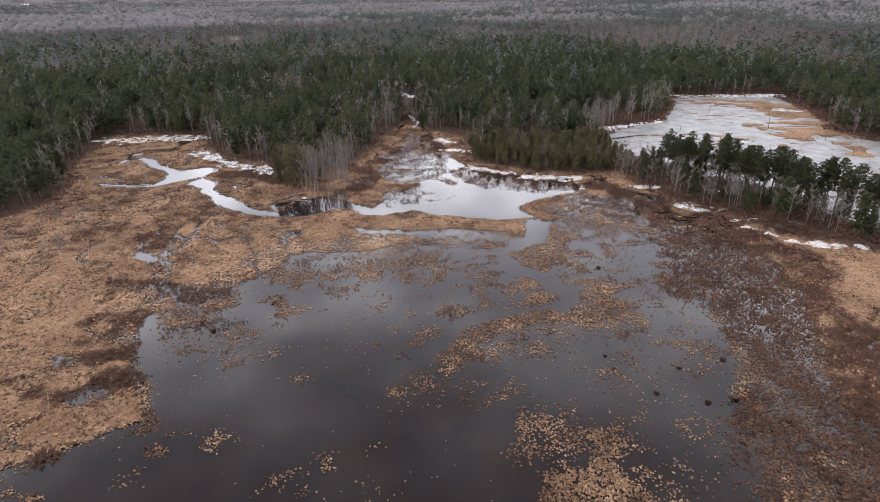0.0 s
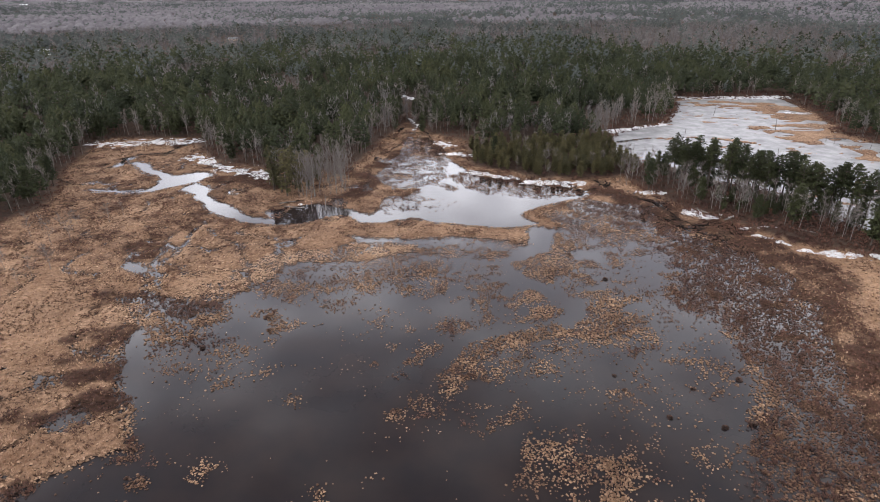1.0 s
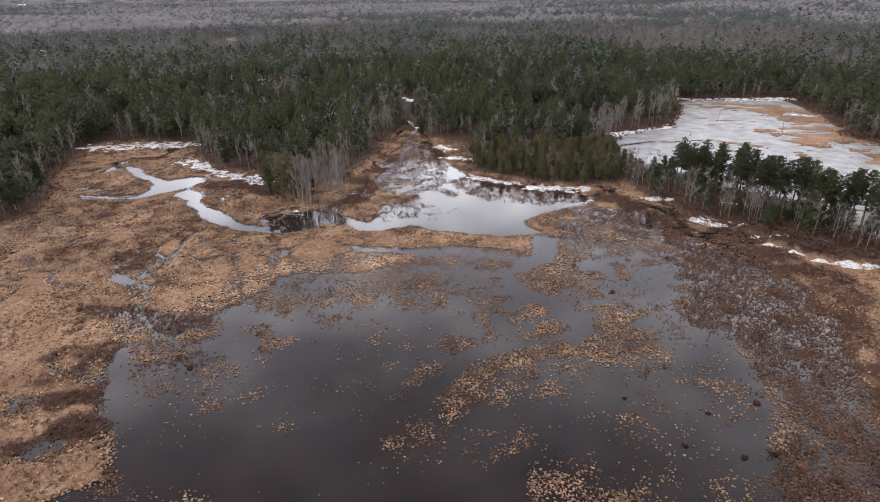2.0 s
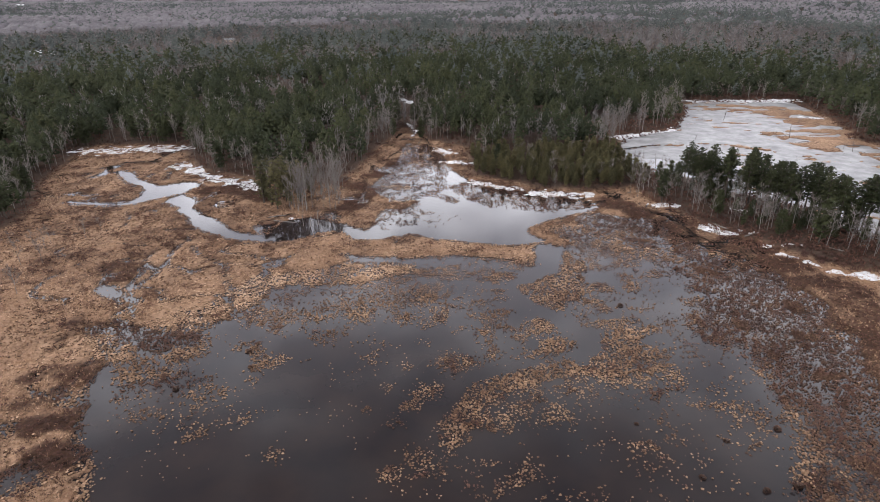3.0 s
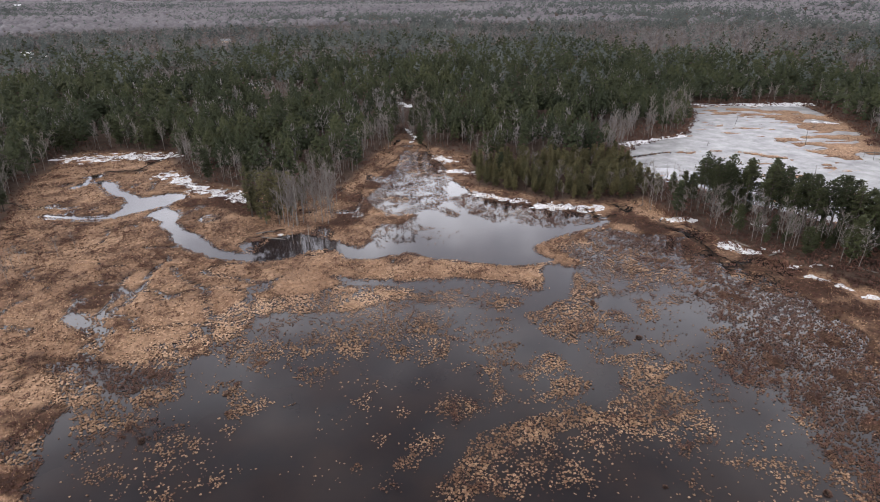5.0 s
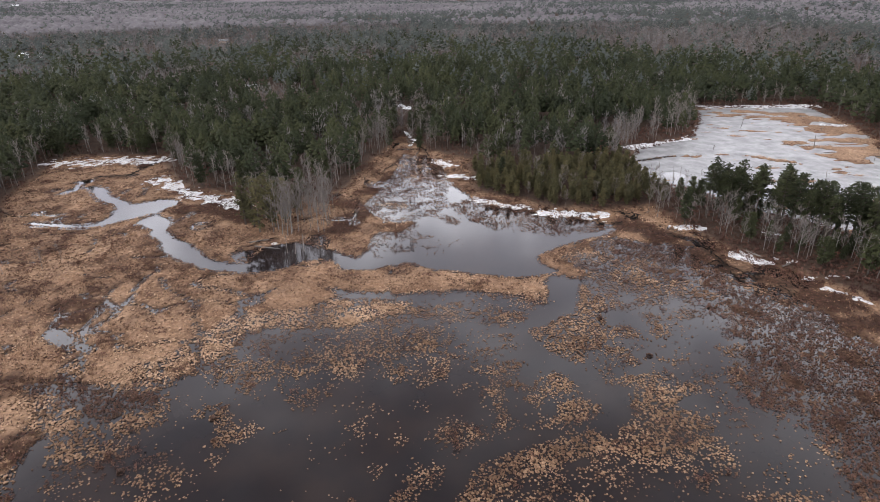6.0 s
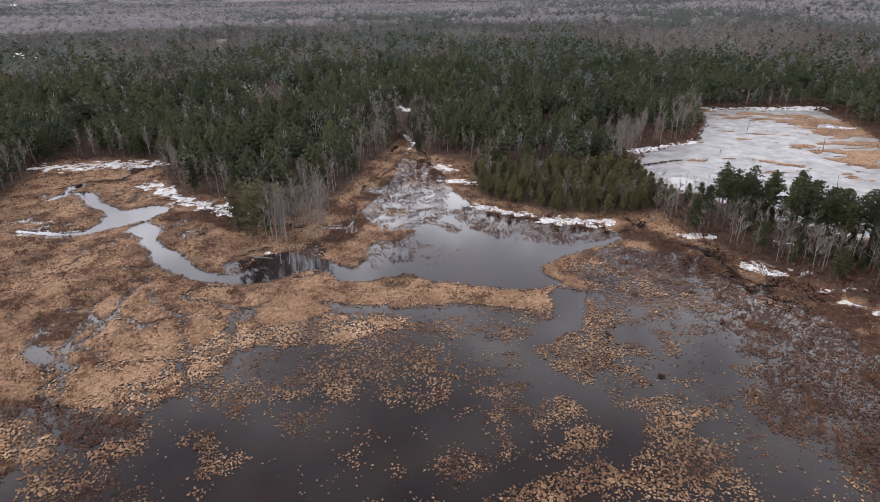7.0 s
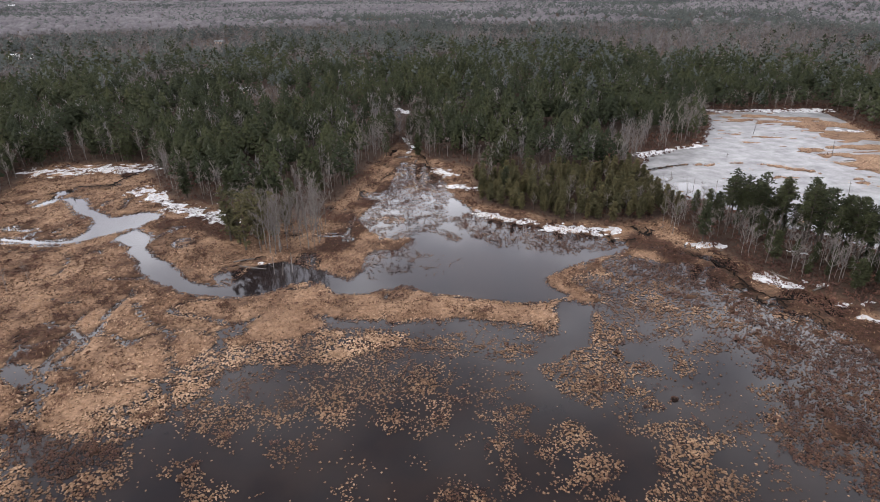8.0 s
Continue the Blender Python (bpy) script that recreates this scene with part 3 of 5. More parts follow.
DITCHES.append((0.8, [(52.3, 193.2), (53.3, 190.9), (53.8, 186.6), (57.2, 189.9)]))
DITCHES.append((0.6, [(53.8, 186.6), (55.4, 192.6)]))
DITCHES.append((0.4, [(74.1, 146.7), (74.6, 144.7), (74.6, 142.4)]))
DITCHES.append((0.8, [(-120.8, 235.3), (-110.7, 236.1), (-108.9, 246.5), (-105, 256)]))
DITCHES.append((0.5, [(-47.5, 173.8), (-45, 176.4), (-42.3, 176.9)]))
DITCHES.append((0.6, [(-10, 281), (-5, 265), (-3, 257)]))
DITCHES.append((0.5, [(-133.3, 201), (-127.2, 198.3)]))
DITCHES.append((0.5, [(-16.1, 246.9), (-19.4, 237)]))
DITCHES.append((0.9, [(68.1, 244.1), (74.5, 246.1), (87, 252), (90, 252)]))
# old snow along the wood: half width, middle line
SNOW_BANKS = []
SNOW_BANKS.append((2.3, [(-147, 253), (-131, 255), (-122, 257), (-107, 256)]))
SNOW_BANKS.append((1.6, [(-98.9, 231.2), (-88.9, 223.3), (-77.9, 213.8), (-65.2, 206.9), (-59.5, 202.1)]))
SNOW_BANKS.append((1.1, [(1.1, 249.7), (4, 243.9)]))
SNOW_BANKS.append((0.9, [(1.8, 231), (11.1, 228.2)]))
SNOW_BANKS.append((1.0, [(11.2, 206.7), (16.3, 203.7), (20.8, 200.3), (28.2, 196.5)]))
SNOW_BANKS.append((1.1, [(31.6, 193.4), (39.9, 192.3), (47.2, 190.8)]))
SNOW_BANKS.append((0.7, [(65.7, 181.4), (71.0, 178.1)]))
SNOW_BANKS.append((1.0, [(72.1, 163.0), (73.9, 160.4), (76.2, 158.6), (78.1, 157.3), (83.2, 158.3)]))
SNOW_BANKS.append((0.6, [(85.3, 175.3), (87.4, 172.8)]))
SNOW_BANKS.append((0.45, [(81.9, 148.8), (86.8, 150.7), (89.9, 149.8)]))
SNOW_BANKS.append((0.8, [(88.7, 135.8), (95.4, 132.4), (103.7, 131.3)]))
SNOW_BANKS.append((0.4, [(82.9, 144.5), (85.9, 142), (88.5, 137.5)]))
SNOW_BANKS.append((0.45, [(-15, 299), (-10, 281), (-12, 274)]))
SNOW_BANKS.append((1.2, [(-20, 359), (-16, 348)]))
SNOW_BANKS.append((2.0, [(139, 352), (168, 348), (199, 347)]))
SNOW_BANKS.append((0.3, [(-42.8, 174.3), (-40.6, 173.8)]))

SNOW_BANKS.append((1.2, [(75, 264), (85, 269), (96, 275), (108, 280)]))
SNOW_BANKS.append((1.6, [(181, 304), (185, 300)]))


# ---- fields over the plan ----
def hashed(ix, iy, seed):
    h = np.sin(ix * 127.1 + iy * 311.7 + seed * 74.7) * 43758.5453
    return h - np.floor(h)


def value_noise(x, y, size, seed=0):
    u, v = x / size, y / size
    iu, iv = np.floor(u), np.floor(v)
    fu, fv = u - iu, v - iv
    fu, fv = fu * fu * (3 - 2 * fu), fv * fv * (3 - 2 * fv)
    a, b = hashed(iu, iv, seed), hashed(iu + 1, iv, seed)
    c, d = hashed(iu, iv + 1, seed), hashed(iu + 1, iv + 1, seed)
    return (a * (1 - fu) + b * fu) * (1 - fv) + (c * (1 - fu) + d * fu) * fv


def cloudy(x, y, size, seed=0, octaves=3):
    """Noise from -1 to 1 with finer and finer detail."""
    total, amp, norm = 0, 1.0, 0
    for k in range(octaves):
        total = total + amp * (2 * value_noise(x + 31.7 * k, y - 17.3 * k, size / 2 ** k, seed + k) - 1)
        norm += amp
        amp *= 0.55
    return total / norm


def ease(v):
    v = np.clip(v, 0, 1)
    return v * v * (3 - 2 * v)


def line_distance(x, y, line, closed=False):
    best = np.full(np.shape(x), 1e9)
    ends = zip(line, line[1:] + line[:1]) if closed else zip(line, line[1:])
    for (ax, ay), (bx, by) in ends:
        dx, dy = bx - ax, by - ay
        k = np.clip(((x - ax) * dx + (y - ay) * dy) / (dx * dx + dy * dy + 1e-9), 0, 1)
        best = np.minimum(best, np.hypot(x - ax - k * dx, y - ay - k * dy))
    return best


def inside_distance(x, y, outline):
    """Metres to the outline: above 0 inside it, below 0 outside."""
    odd = np.zeros(np.shape(x), bool)
    for (ax, ay), (bx, by) in zip(outline, outline[1:] + outline[:1]):
        if ay != by:
            odd ^= ((ay > y) != (by > y)) & (x < (bx - ax) * (y - ay) / (by - ay) + ax)
    d = line_distance(x, y, outline, True)
    return np.where(odd, d, -d)


def laid(value, shapes, x, y):
    for kind, level, width, line in shapes:
        if kind == "area":
            k = ease(inside_distance(x, y, line) / width + 0.5)
        else:
            k = ease((width - line_distance(x, y, line)) / (0.4 * width + 0.9) + 0.5)
        value = value + (level - value) * k
    return value


def warped(x, y, by=1.0):
    """The plan shaken a little, so that no edge runs straight."""
    return (x + by * (2.2 * cloudy(x, y, 9, 3) + 0.8 * cloudy(x, y, 2.6, 5, 2)), y + by * (2.2 * cloudy(x, y, 9, 13) + 0.8 * cloudy(x, y, 2.6, 15, 2)))


def cover_at(x, y):
    """How closed the sedge is: 0 open water, 1 closed mat."""
    wx, wy = warped(x, y, 0.6)
    c = laid(np.ones(np.shape(x)) * 1.08, COVER, wx, wy)
    for px, py, r, level in PATCHES:
        k = ease(1.25 - np.hypot((wx - px) / 1.15, wy - py) / r)
        c = c + np.maximum(level - c, 0) * k
    # frayed edges, neither open nor closed
    c = c + 0.36 * np.clip(4 * c * (1.02 - c), 0, 1) * cloudy(x, y, 4.5, 21, 4)
    # thin winding wet lines through the closed mat
    c = c - 0.30 * np.exp(-(cloudy(x, y, 17, 19, 2) / 0.028) ** 2) * (c > 0.9)
    nx, ny = warped(x, y, 0.35)
    return laid(c, CHANNELS, nx, ny)


def heath_at(x, y):
    wx, wy = warped(x, y, 0.8)
    h = laid(0.05 + 0.22 * np.clip(cloudy(x, y, 14, 23, 3), 0, 1), HEATHS, wx, wy)
    return np.clip(h + (0.12 + 1.35 * h * (1.25 - h)) * cloudy(x, y, 5.0, 33, 4) + (0.05 + 0.9 * h * (1.2 - h)) * cloudy(x, y, 1.9, 37, 2), 0, 1)


def ditch_at(x, y):
    wx, wy = warped(x, y, 0.5)
    wx, wy = wx + 1.3 * cloudy(x, y, 2.4, 17, 2), wy + 1.3 * cloudy(x, y, 2.4, 27, 2)
    d = np.zeros(np.shape(x))
    for half, line in DITCHES:
        d = np.maximum(d, ease((half - line_distance(wx, wy, line)) / 0.9 + 0.5))
    return d


def basin_at(x, y):
    """Metres inside the marsh or the lake; below 0 in the woods."""
    wx, wy = warped(x, y, 0.9)
    return np.maximum(inside_distance(wx, wy, BASIN), inside_distance(wx, wy, LAKE))


def lake_at(x, y):
    wx, wy = warped(x, y, 0.8)
    return inside_distance(wx, wy, LAKE)


# the fields are worked out once on a fine raster and read from it after
RX, RY, RSTEP = (-184, 240), (36, 372), 0.7


def tabled(field):
    rx, ry = np.arange(RX[0], RX[1] + RSTEP, RSTEP), np.arange(RY[0], RY[1] + RSTEP, RSTEP)
    X, Y = np.meshgrid(rx, ry)
    table = field(X.ravel(), Y.ravel()).reshape(X.shape)

    def read(x, y):
        x, y = np.asarray(x, float), np.asarray(y, float)
        u, v = (x - RX[0]) / RSTEP, (y - RY[0]) / RSTEP
        within = (u > 0) & (v > 0) & (u < len(rx) - 2) & (v < len(ry) - 2)
        out = np.empty(np.shape(x))
        iu, iv = u[within].astype(int), v[within].astype(int)
        fu, fv = u[within] - iu, v[within] - iv
        out[within] = (table[iv, iu] * (1 - fu) + table[iv, iu + 1] * fu) * (1 - fv) + (table[iv + 1, iu] * (1 - fu) + table[iv + 1, iu + 1] * fu) * fv
        if (~within).any():
            out[~within] = field(x[~within], y[~within])
        return out
    return read


cover_at, heath_at, ditch_at, basin_at, lake_at = [tabled(f) for f in (cover_at, heath_at, ditch_at, basin_at, lake_at)]


def hills_at(x, y):
    d = np.hypot(x, y)
    k = ease((d - 450) / 1500)
    return k * (14 + 16 * cloudy(x, y, 700, 41, 3)) + ease((d - 1400) / 2600) * (26 + 20 * cloudy(x, y, 1500, 47, 2))


LAKE_SEDGE = []
LAKE_SEDGE.append((9, [(154, 334), (168, 328), (187, 324), (190, 304)]))
LAKE_SEDGE.append((6, [(149, 269), (159, 260), (167.3, 248.8)]))
LAKE_SEDGE.append((10, [(189, 304), (184, 279), (177, 261), (178.7, 248.2)]))
LAKE_SEDGE.append((5, [(164.7, 232.3), (164.4, 218.3)]))
LAKE_SEDGE.append((3, [(141, 294), (150, 291)]))
LAKE_SEDGE.append((2.2, [(122, 253), (126.5, 246.5), (133.2, 240.2)]))
LAKE_SEDGE.append((2.5, [(135, 345), (153, 343)]))

LAKE_SEDGE.append((7, [(147, 331), (154, 321), (170, 327), (173, 304)]))
LAKE_SEDGE.append((5, [(149, 267), (148, 252), (157, 251), (154.7, 242)]))
LAKE_SEDGE.append((8, [(171, 300), (173, 287), (169, 266), (184, 276)]))
LAKE_SEDGE.append((3, [(158, 275), (167, 275)]))


def lake_mat(x, y):
    """Sedge islets that stand out of the lake ice, thickest towards its far eastern shore."""
    wx, wy = warped(x, y, 2.0)
    s = np.zeros(np.shape(x))
    for half, line in LAKE_SEDGE:
        s = np.maximum(s, ease((half - line_distance(wx, wy, line)) / (0.9 * half) + 0.35))
    return cloudy(x * 0.4, y, 4.0, 61, 4) * 1.9 - 0.72 + 1.15 * s


def height_at(x, y):
    basin = basin_at(x, y)
    c = cover_at(x, y)
    mat = (c + 0.06 * cloudy(x, y, 4.2, 71, 4) - 0.96) * 2.0
    z = np.clip(mat * 1.5, -0.6, 0.34) + np.where(mat > 0, 0.16 * cloudy(x, y, 1.5, 77, 2) + 0.14 * cloudy(x, y, 6, 78, 2), 0)
    inlake = lake_at(x, y)
    zl = np.clip(lake_mat(x, y) * 1.1, -0.5, 0.3)
    z = np.where(inlake > 0, zl, z)
    z = np.where(ditch_at(x, y) > 0.4, np.maximum(z, 0.12 + 0.12 * cloudy(x, y, 1.8, 79, 2)), z)
    k = ease(-basin / 5 + 0.4)
    bank = 0.55 + 0.35 * cloudy(x, y, 6, 81, 2) + np.clip(-basin * 0.02, 0, 2.5) + hills_at(x, y)
    return z + (bank - z) * k


# ---- mesh helpers ----
def mesh_of(name, verts, faces, materials, tint=None, mat_index=None, smooth=False):
    """One mesh from arrays of corners and of triangles or quads."""
    me = bpy.data.meshes.new(name)
    verts, faces = np.asarray(verts, np.float32), np.asarray(faces, np.int32)
    k = faces.shape[1]
    me.vertices.add(len(verts))
    me.vertices.foreach_set("co", verts.ravel())
    me.loops.add(faces.size)
    me.loops.foreach_set("vertex_index", faces.ravel())
    me.polygons.add(len(faces))
    me.polygons.foreach_set("loop_start", np.arange(0, faces.size, k, dtype=np.int32))
    me.polygons.foreach_set("loop_total", np.full(len(faces), k, np.int32))
    for m in materials:
        me.materials.append(m)
    if mat_index is not None:
        me.polygons.foreach_set("material_index", np.asarray(mat_index, np.int32))
    if smooth:
        me.polygons.foreach_set("use_smooth", np.ones(len(faces), bool))
    if tint is not None:
        me.attributes.new("tint", "FLOAT", "POINT").data.foreach_set("value", np.asarray(tint, np.float32))
    me.update(calc_edges=True)
    return me


def spread(templates, which, places, scale, turn, tint):
    """Joins copies of small templates (verts, tris, mat) into one set of arrays: place, scale (x, y, z) and turn for each."""
    vs, fs, ms, ts, base = [], [], [], [], 0
    for k, (tv, tf, tm) in enumerate(templates):
        at = np.nonzero(which == k)[0]
        if not len(at):
            continue
        c, s = np.cos(turn[at])[:, None], np.sin(turn[at])[:, None]
        x, y, z = tv[None, :, 0] * scale[at, :1], tv[None, :, 1] * scale[at, 1:2], tv[None, :, 2] * scale[at, 2:3]
        v = np.stack([x * c - y * s, x * s + y * c, z], 2) + places[at][:, None, :]
        vs.append(v.reshape(-1, 3))
        fs.append((tf[None] + (np.arange(len(at)) * len(tv))[:, None, None] + base).reshape(-1, 3))
        ms.append(np.tile(tm, len(at)))
        ts.append(np.repeat(tint[at], len(tv)))
        base += len(at) * len(tv)
    return np.concatenate(vs), np.concatenate(fs), np.concatenate(ts), np.concatenate(ms)


def grid_faces(nx, ny):
    i = np.arange((nx - 1) * (ny - 1))
    a = i % (nx - 1) + (i // (nx - 1)) * nx
    return np.stack([a, a + 1, a + nx + 1, a + nx], 1)


def steps(*runs):
    """A rising row of numbers: runs of (from, to, step)."""
    return np.unique(np.concatenate([np.arange(a, b, s) for a, b, s in runs]).round(3))


rng = np.random.default_rng(5)

# ---- ground: one sheet to the horizon ----
gx = steps((-4400, -1200, 160), (-1200, -400, 50), (-400, -170, 10), (-170, -100, 1.8), (-100, 100, 1.2), (100, 210, 2.0), (210, 400, 10), (400, 1200, 50), (1200, 4400.1, 160))
gy = steps((-600, -60, 30), (-60, 0, 3), (0, 42, 1.5), (42, 185, 1.2), (185, 360, 2.1), (360, 600, 12), (600, 1500, 40), (1500, 4900.1, 120))
GX, GY = [a.ravel() for a in np.meshgrid(gx, gy)]
GZ = height_at(GX, GY)
me = mesh_of("ground", np.stack([GX, GY, GZ], 1), grid_faces(len(gx), len(gy)), [GROUND], smooth=True)
basin = basin_at(GX, GY)
for key, v in (("heath", heath_at(GX, GY)), ("litter", ease(-basin / 5 + 0.5)), ("mud", np.maximum(0.5 * ditch_at(GX, GY), ease((0.05 - GZ) / 0.12)))):
    me.attributes.new(key, "FLOAT", "POINT").data.foreach_set("value", v.astype(np.float32))
tagged(new("ground", me), "tan and rust sedge marsh running into leaf-strewn wood", "ground", kind="structure")

# ---- water ----
wx = np.array([-420, -200, 0, 200, 420.0])
wy = np.array([-420, -100, 100, 300, 480.0])
WX, WY = [a.ravel() for a in np.meshgrid(wx, wy)]
tagged(new("water", mesh_of("water", np.stack([WX, WY, 0 * WX], 1), grid_faces(5, 5), [WATER])), "still dark bog water mirroring a cloudy sky", "water", kind="structure")


# ---- ice and snow ----
def drift_sheet(name, x0, x1, y0, y1, step, rise, material):
    """A thin sheet with a ragged rim: its rim dips under the ground or water, and what lies deep under is cut away."""
    x, y = np.arange(x0, x1 + step, step), np.arange(y0, y1 + step, step)
    X, Y = [a.ravel() for a in np.meshgrid(x, y)]
    Z, h = rise(X, Y)
    f = grid_faces(len(x), len(y))
    f = f[(h[f] > -0.12).any(1)]
    used, idx = np.unique(f, return_inverse=True)
    return mesh_of(name, np.stack([X, Y, Z], 1)[used], idx.reshape(f.shape), [material], smooth=True)


def lake_ice(x, y):
    d = lake_at(x, y)
    h = np.minimum(d * 0.05, 0.10) + 0.05 * cloudy(x * 0.6, y, 9, 91, 3) - 0.22 * ease(1.5 - np.hypot((x - 84) / 14, (y - 212) / 20) + 0.5 * cloudy(x, y, 7, 93, 2))
    return np.clip(h, -0.15, 0.06), h


tagged(new("lake_ice", drift_sheet("lake_ice", 60, 225, 110, 355, 1.5, lake_ice, ICE)), "grey rotting lake ice with dark thawed edges", "ice", kind="structure")


def make_snow(half, line):
    xs, ys = [p[0] for p in line], [p[1] for p in line]
    pad = half + 4

    def rise(x, y):
        wx, wy = warped(x, y, 0.6)
        h = 0.10 * (1.3 * half - line_distance(wx, wy, line)) / half + 0.30 * cloudy(x, y, 2.4, 101, 3) + 0.22 * cloudy(x * 0.7, y, 1.3, 107, 2) + 0.02
        h = np.clip(h, -0.3, 0.16)
        return np.maximum(height_at(x, y), 0.0) + h, h
    return drift_sheet("snow_patch", min(xs) - pad, max(xs) + pad, min(ys) - pad, max(ys) + pad, 0.6 if min(ys) < 260 else 1.0, rise, SNOW)


for half, line in SNOW_BANKS:
    tagged(new("snow_patch", make_snow(half, line)), "patch of old white snow lying along the wood's edge", "snow", "snow patches", "stuff")


# ---- small plants of the marsh ----
def mop(seed, sides=6):
    """A sedge tussock: a dark wet stool under a drooping mop of dead leaves."""
    r = np.random.default_rng(seed)
    a = np.arange(sides) / sides * 6.283 + r.uniform(-0.3, 0.3, sides)
    out = r.uniform(0.72, 1.25, sides)
    ring = lambda rad, z: np.stack([np.cos(a) * rad * out, np.sin(a) * rad * out, z + r.uniform(-0.12, 0.12, sides)], 1)
    v = np.concatenate([ring(0.72, -0.25), ring(1.0, 0.34), ring(0.66, 0.82), [[r.uniform(-0.2, 0.2), r.uniform(-0.2, 0.2), 1.0]]])
    f, m = [], []
    for k in range(sides):
        n = (k + 1) % sides
        f += [(k, n, sides + n), (k, sides + n, sides + k), (sides + k, sides + n, 2 * sides + n), (sides + k, 2 * sides + n, 2 * sides + k), (2 * sides + k, 2 * sides + n, 3 * sides)]
        m += [1, 1, 0, 0, 0]
    return v, np.array(f), np.array(m)


def blades(seed, n, lean, wide):
    """A tuft of standing dead leaves: slim triangles that fan out."""
    r = np.random.default_rng(seed)
    v, f = [], []
    for k in range(n):
        a, b = r.uniform(0, 6.283), r.uniform(0, 6.283)
        foot = np.array([math.cos(a), math.sin(a), 0]) * r.uniform(0.05, 0.4)
        side = np.array([math.cos(b), math.sin(b), 0]) * wide * r.uniform(0.6, 1.3)
        tip = foot + np.array([math.cos(a) * lean * r.uniform(0.3, 1.2), math.sin(a) * lean * r.uniform(0.3, 1.2), r.uniform(0.6, 1.1)])
        v += [foot - side, foot + side, tip]
        f.append((3 * k, 3 * k + 1, 3 * k + 2))
    return np.array(v), np.array(f), np.zeros(n, int)


def bush(seed, n):
    """A leafless shrub: a dome of short twig sprays."""
    r = np.random.default_rng(seed)
    v, f = [], []
    for k in range(n):
        a, up = r.uniform(0, 6.283), r.uniform(0.1, 1.0)
        out = math.sqrt(1 - up * up * 0.8)
        tip = np.array([math.cos(a) * out, math.sin(a) * out, up]) * r.uniform(0.75, 1.1)
        mid = tip * 0.35
        side = np.array([-math.sin(a), math.cos(a), r.uniform(-0.6, 0.6)]) * r.uniform(0.18, 0.34)
        v += [mid - side * 0.5, tip + side, tip - side + np.array([0, 0, 0.1])]
        f.append((3 * k, 3 * k + 1, 3 * k + 2))
    return np.array(v), np.array(f), np.zeros(n, int)


def sown(n, x0, x1, y0, y1, chance, power=1.5):
    """Random places in a box, kept by chance(x, y), with the nearer ground sown thicker where power is over 1."""
    y = y0 + (y1 - y0) * rng.uniform(0, 1, n) ** power
    x = rng.uniform(x0, x1, n)
    keep = (np.abs(x) < 0.74 * np.maximum(y, 50) + 24) & (rng.uniform(0, 1, n) < chance(x, y))
    return x[keep], y[keep]


def knoll(seed, sides=5):
    """A tussock farther off: the stool and the mop alone."""
    r = np.random.default_rng(seed)
    a = np.arange(sides) / sides * 6.283 + r.uniform(-0.35, 0.35, sides)
    out = r.uniform(0.7, 1.3, sides)
    ring = lambda rad, z: np.stack([np.cos(a) * rad * out, np.sin(a) * rad * out, z + r.uniform(-0.12, 0.12, sides)], 1)
    v = np.concatenate([ring(0.75, -0.2), ring(1.0, 0.4), [[r.uniform(-0.25, 0.25), r.uniform(-0.25, 0.25), 1.0]]])
    f, m = [], []
    for k in range(sides):
        n = (k + 1) % sides
        f += [(k, n, sides + n), (k, sides + n, sides + k), (sides + k, sides + n, 2 * sides)]
        m += [1, 1, 0]
    return v, np.array(f), np.array(m)


MOPS = [knoll(k, 6) for k in range(10)]
KNOLLS = [knoll(k + 60, 4) for k in range(10)]
HUMMOCKS = [(v[4:], f[2::3] - 4, m[2::3]) for v, f, m in KNOLLS]   # the mop alone, for the farthest
TUFTS = [blades(k + 20, 4, 0.6, 0.2) for k in range(10)]
BUSHES = [bush(k + 40, 7) for k in range(8)]


def plant(name, label, category, templates, x, y, size, squash, material, on_water=True, packed=0.0):
    n = len(x)
    z = height_at(x, y)
    z = np.maximum(z, -0.04) if on_water else z
    s = size * rng.uniform(0.55, 1.4, n) * (1 + packed * ease((cover_at(x, y) - 0.66) / 0.2))
    scale = np.stack([s * rng.uniform(0.8, 1.25, n), s * rng.uniform(0.8, 1.25, n), s * squash * rng.uniform(0.7, 1.3, n)], 1)
    v, f, t, m = spread(templates, rng.integers(0, len(templates), n), np.stack([x, y, z], 1), scale, rng.uniform(0, 6.283, n), rng.uniform(0, 1, n) ** 1.4)
    return tagged(new(name, mesh_of(name, v, f, [material, SHADED_STOOL], tint=t, mat_index=m)), label, category, kind="stuff")


def in_marsh(x, y):
    return (basin_at(x, y) > 0.5) & (lake_at(x, y) < 0) & (ditch_at(x, y) < 0.25)


def sparse(x, y):
    """Chance of a tussock: clumps that close up as the cover rises, and a few strays."""
    c = cover_at(x, y)
    clump = np.clip(0.5 + 0.85 * cloudy(x, y, 3.0, 111, 3), 0, 1)
    p = 0.26 * np.clip(c - 0.05, 0, 0.5) + 0.86 * np.clip((1.15 * c + 0.10 - clump) * 2.2, 0, 1) * (c > 0.05)
    return np.where(c > 1.02, 0.05, p) * in_marsh(x, y) * (1 - 0.45 * heath_at(x, y))


